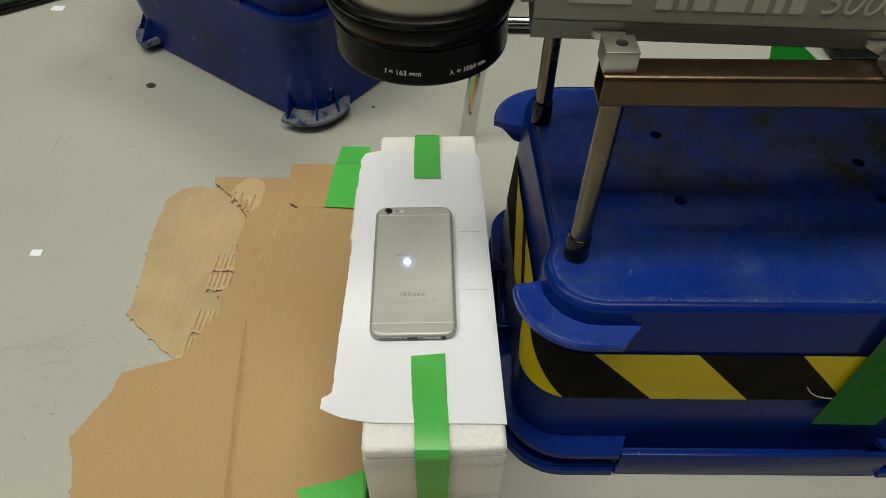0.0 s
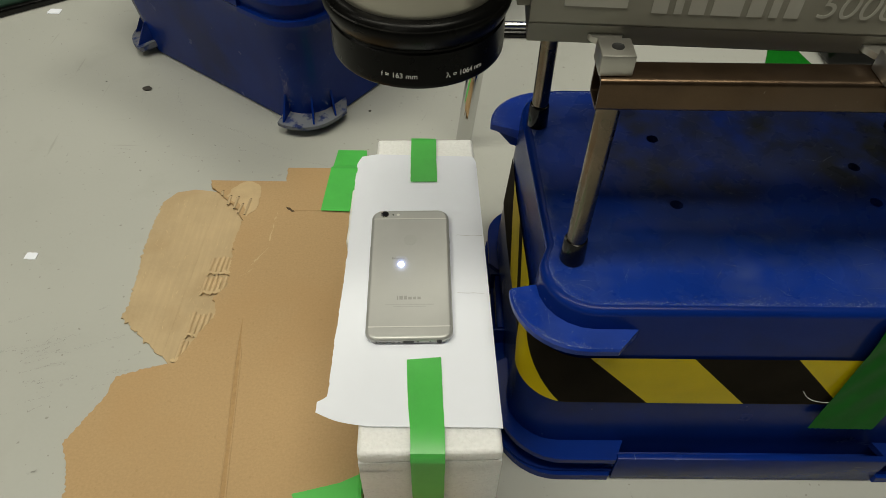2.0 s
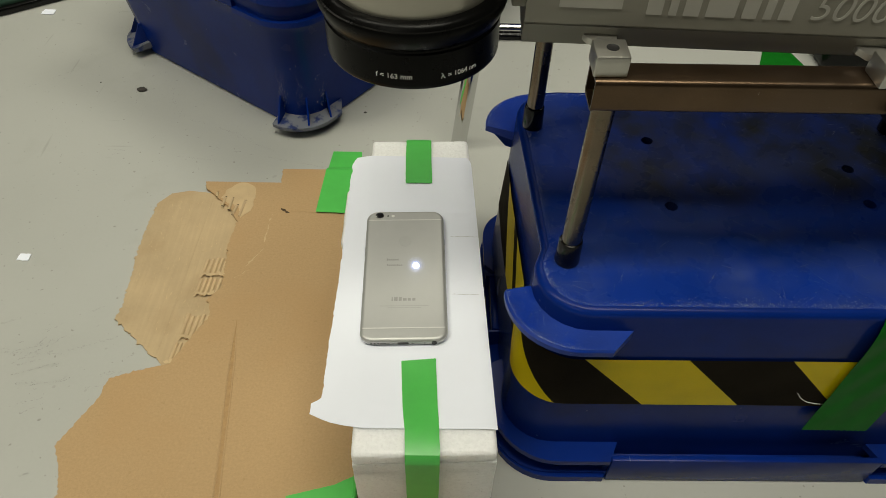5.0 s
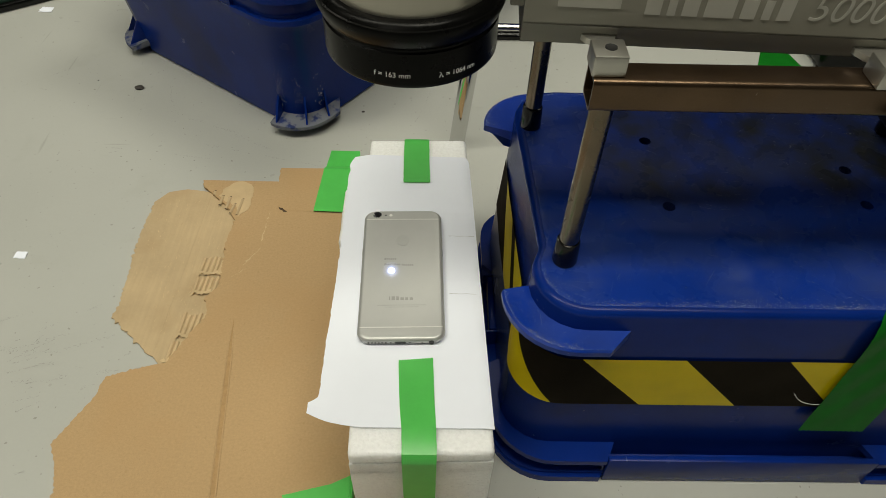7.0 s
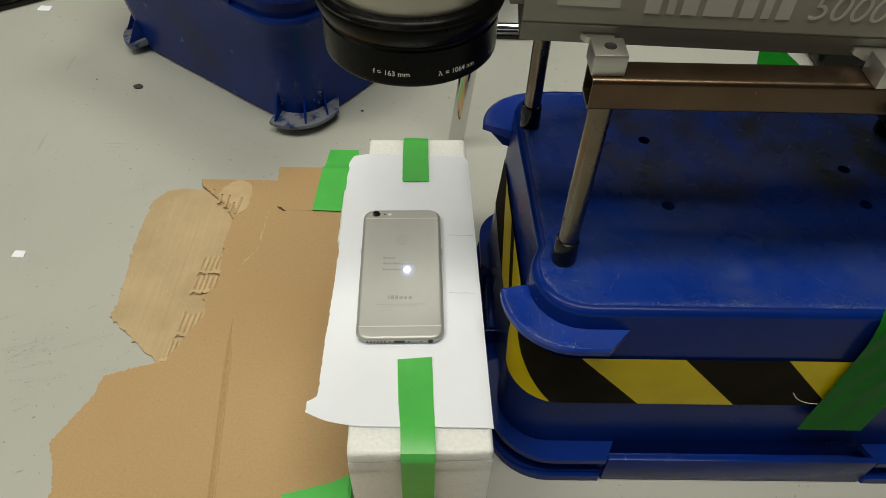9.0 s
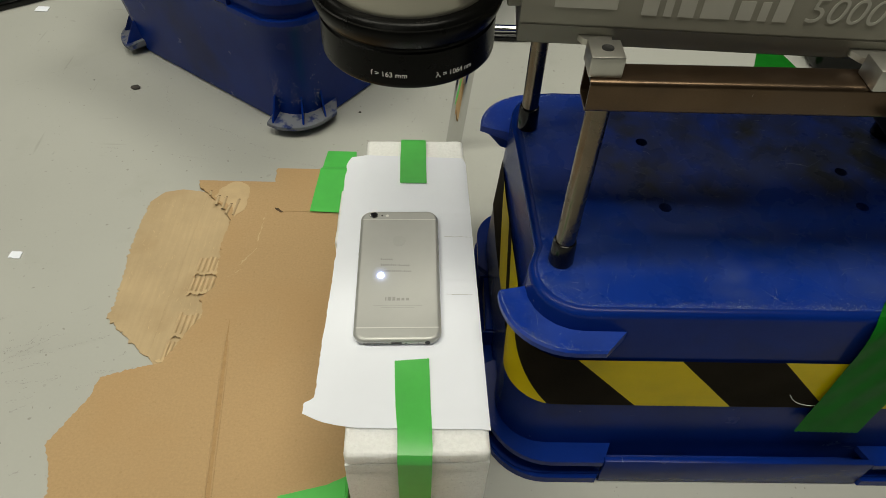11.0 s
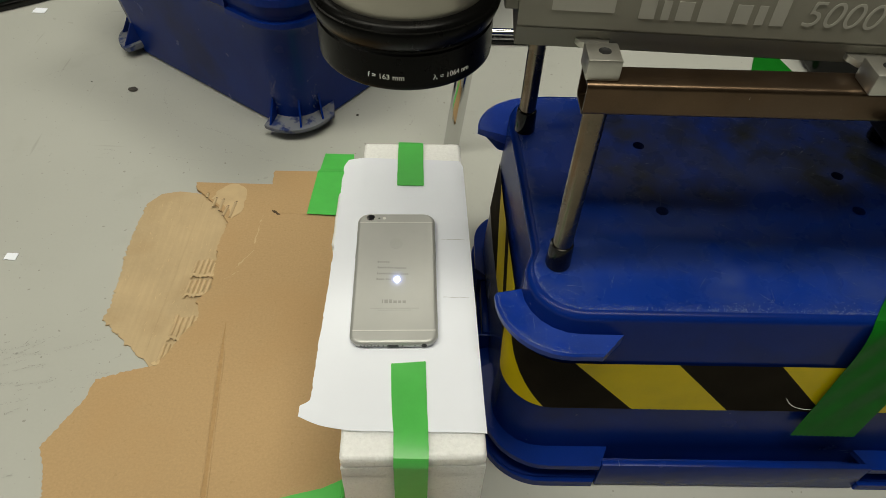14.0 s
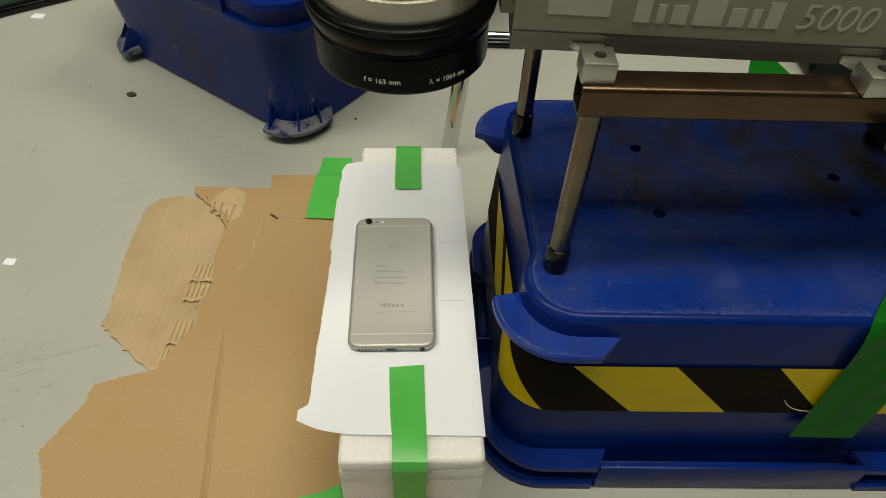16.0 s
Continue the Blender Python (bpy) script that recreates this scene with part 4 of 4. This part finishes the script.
def marking_laser():
    skew = pose(0.077, 0.02, 0, 0, 0, -3.0) @ pose(-0.077, -0.02, 0)
    top = thing("marking_laser", "beige grey marking laser with black lens pointing down at the phone", "laser", STAND)
    bm = bmesh.new()
    revolve(bm, [(0.0, 0.3400), (0.044, 0.3400), (0.047, 0.3370), (0.0540, 0.3358), (0.0552, 0.3362), (0.0560, 0.3372), (0.0562, 0.3395), (0.0560, 0.3595), (0.0550, 0.3605), (0.0550, 0.3618), (0.0570, 0.3640)], 72, (LX, LY))
    lens = part("lens_ring", bm, M_BLACK, top, "black lens ring with white print", True)
    bm = bmesh.new()
    revolve(bm, [(0.0550, 0.3620), (0.0570, 0.3640), (0.0590, 0.3690), (0.0598, 0.3720), (0.0598, 0.3745), (0.0592, 0.3755), (0.0580, 0.3758), (0.0572, 0.3770), (0.0560, 0.3785), (0.0535, 0.3792), (0.0505, 0.3793)], 72, (LX, LY))
    part("lens_flange", bm, M_BLACK, top, "black stepped lens flange", True)
    bm = bmesh.new()
    revolve(bm, [(0.0510, 0.3780), (0.0510, 0.3925), (0.0500, 0.3935), (0.0440, 0.3940), (0.0440, 0.42), (0.052, 0.4202), (0.052, 0.47)], 72, (LX, LY))
    part("barrel", bm, M_BARREL, top, "brushed metal barrel over the lens", True)
    wrapped_text("lens_print", "f = 163 mm", 0.0048, 0.0562, -111.5, 0.3440, top)
    wrapped_text("lens_print", "\u03bb = 1064 nm", 0.0048, 0.0562, -71.0, 0.3430, top)
    # housing: long box with a stepped lower edge
    prof = [(0.031, 0.3480), (0.0240, 0.3487), (0.0232, 0.3600), (0.0222, 0.3625), (0.0205, 0.3634), (0.0205, 0.500), (0.165, 0.500), (0.165, 0.3520)]
    x0, x1 = 0.077, 0.60
    bm = bmesh.new()
    loft(bm, [[(x0, y, z) for y, z in prof], [(x1, y, z) for y, z in prof]], True, True)
    bmesh.ops.recalc_face_normals(bm, faces=bm.faces)
    bmesh.ops.bevel(bm, geom=[e for e in bm.edges if e.calc_length() > 0.3], offset=0.0012, segments=2, affect="EDGES")
    part("housing", bm, M_HOUSING, top, "beige grey painted metal housing", True, skew)
    bm = box(bmesh.new(), LX - 0.045, x0 + 0.004, 0.024, 0.150, 0.405, 0.500, 0.003)
    part("scan_head", bm, M_HOUSING, top)
    bm = box(bmesh.new(), 0.0695, x0 + 0.003, 0.0290, 0.15, 0.3697, 0.42, 0.001)
    part("neck", bm, M_HOUSING, top)
    # badge and lettering drawn as plain blocks, the number as figures
    yf = 0.0203
    bm = box(bmesh.new(), 0.0965, 0.1335, yf - 0.0003, yf, 0.3755, 0.40, 0)
    part("badge", bm, M_HOUSELIGHT, top, "light grey badge panel", False, skew)
    x = 0.1475
    for w, hh in ((0.0120, 0.0165), (0.0075, 0.0120), (0.0120, 0.0120), (0.0200, 0.0165), (0.0115, 0.0120), (0.0078, 0.0120), (0.0110, 0.0165)):
        bm = box(bmesh.new(), x + 0.0006, x + w - 0.0022, yf - 0.0003, yf, 0.3730, 0.3730 + hh, 0)
        part("brand_letter_block", bm, M_HOUSELIGHT, top, "light grey printed block", False, skew)
        x += w + 0.0011
    me = text_mesh("5000", 0.0231, 0.00015, 0.18, -0.00018)
    me.materials.append(M_HOUSELIGHT)
    ob = new("number_print", me)
    ob.parent = top
    ob.matrix_basis = skew @ pose(0.2425, yf - 0.0002, 0.3738, 90, 0, 0)
    ob["label"] = "light grey printed figures"
    # mounting ears on the lower edge
    for ex in (0.1215, 0.2890):
        bm = bmesh.new()
        sheet(bm, [(ex - 0.010, 0.030), (ex - 0.0085, 0.020), (ex - 0.005, 0.013), (ex + 0.000, 0.010), (ex + 0.012, 0.010), (ex + 0.018, 0.030)], 0.3525, 0.3565)
        part("mounting_ear", bm, M_MILLED, top, "", False, pose(0, 0.004 if ex < 0.2 else -0.010, 0))
    return top


marking_laser()


def laser_stand():
    top = thing("laser_stand", "bare steel tube stand with rubber feet on the blue crate", "stand", STAND)
    zb, zt = 0.3250, 0.3475
    FOOT_Z = 0.1740

    def square_tube(name, x0, x1, y0, y1, z0, z1):
        bm = bmesh.new()
        cy, cz, a, b = (y0 + y1) / 2, (z0 + z1) / 2, (y1 - y0) / 2, (z1 - z0) / 2
        o = [(cy + u, cz + v) for u, v in rounded(a, b, 0.0035, 4)]
        i = [(cy + u, cz + v) for u, v in rounded(a - 0.002, b - 0.002, 0.002, 4)]
        loft(bm, [[(x1, u, v) for u, v in i], [(x0, u, v) for u, v in i], [(x0, u, v) for u, v in o], [(x1, u, v) for u, v in o]])
        part(name, bm, M_BEAM, top, "browned steel square tube with open end", True)

    square_tube("front_beam", 0.1185, 0.49, -0.0160, 0.0070, zb, zt)
    square_tube("rear_beam", 0.1185, 0.49, 0.1560, 0.1790, zb, zt)
    for px, py in ((0.1288, -0.0040), (0.1162, 0.1665), (0.46, -0.004), (0.46, 0.1665)):
        bm = bmesh.new()
        tube(bm, (px, py, FOOT_Z + 0.004), (px + 0.0012, py, zb), 0.0077, 24)
        part("post", bm, M_STEEL, top, "bare steel tube post", True)
        bm = bmesh.new()
        revolve(bm, [(0.0, FOOT_Z), (0.0095, FOOT_Z), (0.0100, FOOT_Z + 0.0015), (0.0092, FOOT_Z + 0.022), (0.0086, FOOT_Z + 0.0235), (0.0076, FOOT_Z + 0.0238)], 28, (px, py))
        part("rubber_foot", bm, M_RUBBER, top, "black rubber foot cap", True)
    for bx in (0.1170, 0.2840):
        bm = bmesh.new()
        by = -0.0120 if bx < 0.2 else -0.0200
        box(bm, bx, bx + 0.0205, by, by + 0.0205, zt, zt + 0.0140, 0.0012, 2)
        bl = part("bracket", bm, M_MILLED, top, "milled aluminium clamp block", True)
        bm = bmesh.new()
        revolve(bm, [(0.0, 0.0), (0.0034, 0.0), (0.0037, 0.0002), (0.0040, -0.0006)], 24, (bx + 0.011, by + 0.0105))
        part("bolt_hole", bm, M_DARK, bl, "", True, pose(0, 0, zt + 0.0141))
    # clamp knob on the beam
    bm = bmesh.new()
    box(bm, 0.3110, 0.3330, -0.0240, 0.0080, 0.3120, 0.3600, 0.004)
    clamp = part("clamp", bm, M_BLACK, top, "black clamp on the beam", True)
    bm = bmesh.new()
    tube(bm, (0.318, -0.022, 0.320), (0.312, -0.034, 0.318), 0.0050, 16)
    part("clamp_knob", bm, M_BLACK, clamp, "", True)


laser_stand()

# chrome legs of a trolley behind the work
def chrome_frame():
    top = thing("chrome_frame", "chrome tube frame standing on the floor behind the foam", "metal frame")
    bm = bmesh.new()
    tube(bm, (0.0530, 0.343, 0.0), (0.0940, 0.343, 0.40), 0.0102, 28)
    part("upright_tube", bm, M_CHROME, top, "", True)
    bm = bmesh.new()
    tube(bm, (-0.01, 0.622, 0.0130), (0.19, 0.622, 0.0130), 0.0075, 28)
    part("cross_tube", bm, M_CHROME, top, "", True)
    bm = bmesh.new()
    tube(bm, (-0.01, 0.612, 0.0055), (0.19, 0.612, 0.0055), 0.0055, 16)
    part("rubber_strip", bm, M_RUBBER, top, "", True)


chrome_frame()

# small litter on the floor and marks
def floor_litter():
    rnd = random.Random(21)
    for x, y, s in ((-0.434, 0.1415, 0.0065), (-0.6121, 0.6721, 0.010)):
        bm = bmesh.new()
        sheet(bm, ragged([(x - s, y - s * 0.7), (x + s, y - s * 0.8), (x + s, y + s * 0.7), (x - s * 0.9, y + s * 0.8)], 0.0004, 0.003, 2), 0.0005, 0.0011)
        tagged(part("paper_scrap", bm, M_PAPER), "tiny white paper scrap on the floor", "paper scrap", "paper scraps")
    for x, y, s in ((-0.3973, 0.4603, 0.0058), (-0.462, 0.478, 0.0012), (-0.64, 0.38, 0.002), (-0.075, 0.415, 0.002)):
        bm = bmesh.new()
        bmesh.ops.create_icosphere(bm, subdivisions=2, radius=s)
        for v in bm.verts:
            v.co = Vector((x + v.co.x * 1.2, y + v.co.y * 0.8, s * 0.3 + v.co.z * 0.4)) + 0.25 * s * noise.noise_vector(v.co * 400)
        tagged(part("dirt_crumb", bm, M_DIRT, smooth=True), "small dark crumb of dirt on the floor", "dirt", "dirt crumbs")


floor_litter()

tape_strip("dark green tape hanging down across the blue crate front", [
    ((0.3742, -0.0262, 0.2157), (0.4384, -0.0244, 0.2157)),
    ((0.3360, -0.0740, 0.2157), (0.3950, -0.0730, 0.2157)),
    ((0.3290, -0.0840, 0.2138), (0.3837, -0.0840, 0.2138)),
    ((0.3278, -0.0880, 0.2070), (0.3825, -0.0880, 0.2070)),
    ((0.3273, -0.0897, 0.1974), (0.3819, -0.0897, 0.1974)),
    ((0.3283, -0.0918, 0.1516), (0.3812, -0.0918, 0.1516)),
    ((0.3269, -0.0943, 0.1092), (0.3803, -0.0943, 0.1092)),
    ((0.3242, -0.0975, 0.0747), (0.3772, -0.0975, 0.0738))], M_DARKGREEN, 0.0022)
tape_strip("strip of dark green tape stuck on the floor behind the laser", [
    ((0.490, 0.5084, 0.0012), (0.600, 0.5065, 0.0012)), ((0.5150, 0.540, 0.0012), (0.588, 0.540, 0.0012)), ((0.540, 0.600, 0.0012), (0.574, 0.600, 0.0012))], M_DARKGREEN)


def wire_strand():
    cu = bpy.data.curves.new("wire_strand", "CURVE")
    cu.dimensions, cu.bevel_depth, cu.bevel_resolution = "3D", 0.00025, 1
    sp = cu.splines.new("BEZIER")
    sp.bezier_points.add(3)
    for bp, co in zip(sp.bezier_points, ((0.3028, -0.0925, 0.1233), (0.3095, -0.0930, 0.1149), (0.3192, -0.0930, 0.1094), (0.3347, -0.0930, 0.1077))):
        bp.co = co
        bp.handle_left_type = bp.handle_right_type = "AUTO"
    cu.materials.append(M_WHITE)
    tagged(new("wire_strand", cu), "thin white wire strand stuck to the crate front", "wire")


wire_strand()


def dark_box():
    # black box put where a blue crate lies in shade; lid and latch added
    top = thing("dark_crate_box", "black box standing in for a shaded blue crate behind the laser", "case")
    part("body", box(bmesh.new(), 0.605, 1.10, 0.535, 0.90, 0.0, 0.085, 0.012, 3), M_RUBBER, top, "", True)
    part("lid", box(bmesh.new(), 0.602, 1.103, 0.532, 0.903, 0.087, 0.115, 0.010, 3), M_RUBBER, top, "", True)
    part("latch", box(bmesh.new(), 0.70, 0.74, 0.526, 0.532, 0.070, 0.100, 0.002), M_BLACK, top)


dark_box()


def green_tray():
    top = thing("floor_tray", "dark green plastic tray with a black rim on the floor", "tray")
    m = pose(-0.720, 0.811, 0.0, 0, 0, 34.7)
    part("tray_body", box(bmesh.new(), -0.25, 0.25, -0.142, 0.15, 0.004, 0.030, 0.012, 3), M_GREENMAT, top, "", True, m)
    part("rim", box(bmesh.new(), -0.256, 0.256, -0.150, 0.156, 0.0, 0.012, 0.004, 2), M_RUBBER, top, "black rubber rim", True, m)


green_tray()



def floor_scuffs():
    """Dark drag marks and scratches on the floor paint."""
    rnd = random.Random(14)
    bm = bmesh.new()
    lines = [((-0.62, -0.07), (-0.229, 0.002), 0.0012), ((-0.60, -0.11), (-0.26, 0.050), 0.0008), ((-0.42, -0.02), (-0.30, 0.063), 0.0007), ((-0.55, 0.02), (-0.34, 0.015), 0.0007), ((-0.3551, 0.4689), (-0.346, 0.4352), 0.0014),
             ((-0.346, 0.4352), (-0.3276, 0.4008), 0.0014), ((-0.3165, 0.3936), (-0.2878, 0.3857), 0.0009), ((-0.2878, 0.3857), (-0.2457, 0.3663), 0.0010), ((-0.2457, 0.3663), (-0.2191, 0.3457), 0.0013), ((-0.2191, 0.3457), (-0.1867, 0.3294), 0.0009), ((-0.75, 0.30), (-0.45, 0.56), 0.0007), ((-0.30, 0.345), (-0.12, 0.300), 0.0007), ((-0.40, 0.33), (-0.26, 0.31), 0.0005), ((-0.62, -0.20), (-0.31, -0.10), 0.0008),
             ((0.115, -0.125), (0.145, -0.16), 0.0007), ((0.19, -0.118), (0.20, -0.15), 0.0005), ((0.30, 0.60), (0.33, 0.70), 0.0012), ((0.0, 0.40), (0.03, 0.52), 0.0006)]
    for _ in range(16):
        x, y = rnd.uniform(-0.44, -0.28), rnd.uniform(-0.06, 0.03)
        a, ln = rnd.gauss(0.3, 0.25), rnd.uniform(0.006, 0.03)
        lines.append(((x, y), (x + ln * math.cos(a), y + ln * math.sin(a)), rnd.uniform(0.0002, 0.0004)))
    for _ in range(40):
        x, y = rnd.uniform(-0.8, 0.3), rnd.uniform(0.0, 0.75)
        a, ln = rnd.uniform(0, 3.1), rnd.uniform(0.003, 0.03)
        lines.append(((x, y), (x + ln * math.cos(a), y + ln * math.sin(a)), rnd.uniform(0.0002, 0.0005)))
    for _ in range(9):
        # bundles of parallel drag marks left of the cardboard
        x, y = rnd.uniform(-0.60, -0.36), rnd.uniform(-0.08, 0.045)
        a, ln = rnd.gauss(0.36, 0.16), rnd.uniform(0.06, 0.20)
        lines.append(((x, y), (x + ln * math.cos(a), y + ln * math.sin(a)), rnd.uniform(0.0005, 0.0010)))
    for (x0, y0), (x1, y1), w in lines:
        # each mark is a broken trail of small rubbed flecks
        d = Vector((x1 - x0, y1 - y0))
        side = Vector((-d.y, d.x)).normalized()
        bend = rnd.gauss(0, 0.03) * d.length
        for k in range(max(4, int(d.length * 900))):
            t = rnd.random()
            if noise.noise((t * d.length * 45, x0 * 90, y0 * 90)) < -0.05:
                continue
            c = Vector((x0, y0)) + d * t + side * (bend * math.sin(math.pi * t) + rnd.gauss(0, w * 0.9))
            a = math.atan2(d.y, d.x) + rnd.gauss(0, 0.5)
            ln, wd = rnd.uniform(0.0003, 0.0016), rnd.uniform(0.00012, 0.00040)
            u, v = Vector((math.cos(a), math.sin(a))) * ln, Vector((-math.sin(a), math.cos(a))) * wd
            bm.faces.new([bm.verts.new((p.x, p.y, 0.0003)) for p in (c - u, c - v * 0.8 + u * 0.2, c + u, c + v - u * 0.1)])
    for _ in range(500):
        # loose grit
        x, y, r = rnd.uniform(-0.85, 0.45), rnd.uniform(-0.25, 0.85), rnd.uniform(0.0002, 0.0008)
        bm.faces.new([bm.verts.new((x + r * math.cos(k * 1.257 + x), y + 0.8 * r * math.sin(k * 1.257 + x), 0.0003)) for k in range(5)])
    tagged(part("floor_scuffs", bm, M_SCUFFMARK), "dark scuff marks and scratches on the floor paint", "scuff marks", kind="stuff")


M_SCUFFMARK = material("grey_scuff", (0.305, 0.305, 0.285), 0.7, vary=0.3, scale=120)
floor_scuffs()


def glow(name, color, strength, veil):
    """See-through glowing surface that paints a halo round a light."""
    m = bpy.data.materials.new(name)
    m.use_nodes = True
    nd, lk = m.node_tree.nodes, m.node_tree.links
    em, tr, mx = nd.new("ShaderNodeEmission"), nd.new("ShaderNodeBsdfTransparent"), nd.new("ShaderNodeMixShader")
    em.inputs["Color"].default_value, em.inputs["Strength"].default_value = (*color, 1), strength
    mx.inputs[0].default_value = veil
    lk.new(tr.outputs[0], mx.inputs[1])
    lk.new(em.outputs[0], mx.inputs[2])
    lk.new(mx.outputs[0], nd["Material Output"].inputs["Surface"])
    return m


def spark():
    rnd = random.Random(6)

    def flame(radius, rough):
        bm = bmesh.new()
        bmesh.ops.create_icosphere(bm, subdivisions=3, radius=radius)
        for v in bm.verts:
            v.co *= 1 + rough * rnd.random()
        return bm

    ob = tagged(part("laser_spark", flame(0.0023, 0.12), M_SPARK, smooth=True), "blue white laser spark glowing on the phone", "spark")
    # added shells paint the blue halo; only the core is the spark
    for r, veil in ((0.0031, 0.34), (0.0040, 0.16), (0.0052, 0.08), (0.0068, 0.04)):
        part("halo_shell", flame(r, 0.10), glow("spark_halo", (0.55, 0.62, 1.0), 1.6, veil), ob, "see-through glowing shell painting the spark's blue halo", True)
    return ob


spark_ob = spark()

SPARK = [
    (0.0, pose(-0.0054, 0.0041, 0.1536)),
    (0.1, pose(-0.0036, 0.0036, 0.1536)),
    (0.2, pose(-0.0040, 0.0038, 0.1536)),
    (0.3, pose(-0.0016, 0.0040, 0.1536)),
    (0.4, pose(0.0007, 0.0049, 0.1536)),
    (0.5, pose(0.0042, 0.0044, 0.1536)),
    (0.6, pose(0.0044, 0.0053, 0.1536)),
    (0.7, pose(0.0079, 0.0048, 0.1536)),
    (0.8, pose(-0.0129, 0.0036, 0.1536)),
    (0.9, pose(-0.0139, 0.0038, 0.1536)),
    (1.0, pose(-0.0143, 0.0036, 0.1536)),
    (1.1, pose(-0.0147, 0.0046, 0.1536)),
    (1.2, pose(-0.0123, 0.0045, 0.1536)),
    (1.3, pose(-0.0116, 0.0043, 0.1536)),
    (1.4, pose(-0.0109, 0.0046, 0.1536)),
    (1.5, pose(-0.0085, 0.0038, 0.1536)),
    (2.0, pose(-0.0073, 0.0049, 0.1536)),
    (2.5, pose(-0.0035, 0.0045, 0.1536)),
    (3.0, pose(-0.0020, 0.0045, 0.1536)),
    (3.5, pose(0.0028, 0.0048, 0.1536)),
    (4.0, pose(0.0057, 0.0056, 0.1536)),
    (4.1, pose(0.0070, 0.0045, 0.1536)),
    (4.2, pose(0.0077, 0.0041, 0.1536)),
    (4.8, pose(0.0085, 0.0052, 0.1536)),
    (5.4, pose(0.0098, 0.0050, 0.1536)),
    (5.6, pose(-0.0125, -0.0008, 0.1536)),
    (6.0, pose(-0.0125, -0.0012, 0.1536)),
    (6.3, pose(-0.0121, -0.0011, 0.1536)),
    (6.4, pose(-0.0103, -0.0018, 0.1536)),
    (6.5, pose(-0.0107, -0.0018, 0.1536)),
    (6.8, pose(-0.0079, -0.0016, 0.1536)),
    (7.0, pose(-0.0087, -0.0013, 0.1536)),
    (7.2, pose(-0.0052, -0.0006, 0.1536)),
    (7.6, pose(-0.0029, -0.0014, 0.1536)),
    (7.8, pose(-0.0035, -0.0007, 0.1536)),
    (8.0, pose(-0.0012, -0.0024, 0.1536)),
    (8.2, pose(-0.0016, -0.0008, 0.1536)),
    (8.4, pose(0.0008, -0.0014, 0.1536)),
    (8.5, pose(0.0003, -0.0015, 0.1536)),
    (8.8, pose(0.0021, -0.0009, 0.1536)),
    (9.0, pose(0.0049, -0.0010, 0.1536)),
    (9.1, pose(0.0051, -0.0009, 0.1536)),
    (9.2, pose(0.0074, -0.0019, 0.1536)),
    (9.8, pose(0.0078, -0.0012, 0.1536)),
    (10.6, pose(0.0105, -0.0014, 0.1536)),
    (10.7, pose(-0.0140, -0.0050, 0.1536)),
    (11.0, pose(-0.0140, -0.0060, 0.1536)),
    (11.3, pose(-0.0128, -0.0080, 0.1536)),
    (11.4, pose(-0.0133, -0.0080, 0.1536)),
    (11.5, pose(-0.0132, -0.0068, 0.1536)),
    (11.7, pose(-0.0142, -0.0068, 0.1536)),
    (12.0, pose(-0.0112, -0.0070, 0.1536)),
    (12.2, pose(-0.0093, -0.0081, 0.1536)),
    (12.5, pose(-0.0057, -0.0082, 0.1536)),
    (12.7, pose(-0.0061, -0.0074, 0.1536)),
    (13.0, pose(-0.0040, -0.0078, 0.1536)),
    (13.3, pose(0.0005, -0.0075, 0.1536)),
    (13.5, pose(-0.0020, -0.0081, 0.1536)),
    (14.0, pose(0.0018, -0.0071, 0.1536)),
    (14.5, pose(0.0050, -0.0069, 0.1536)),
    (15.0, pose(0.0061, -0.0064, 0.1536)),
    (15.1, pose(0.0074, -0.0074, 0.1536)),
    (15.2, pose(0.0091, -0.0069, 0.1536)),
    (15.3, pose(0.0081, -0.0065, 0.1536)),
    (15.4, pose(0.0077, -0.0068, 0.1536)),
    (15.5, pose(0.0078, -0.0062, 0.1440)),
    (16.0, pose(0.0078, -0.0062, 0.1440)),
]


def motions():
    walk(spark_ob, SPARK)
    for ob, t in engraved_words:
        low, high = pose(0, 0, PHONE_H - 0.0008), pose(0, 0, PHONE_H + 0.00005)
        rows = [(0.0, low)]
        if t > 0.3:
            rows.append((t - 0.2, low))
        if t <= 0:
            rows = [(0.0, high)]
        else:
            rows.append((t, high))
        rows.append((16.0, high))
        walk(ob, rows)


motions()
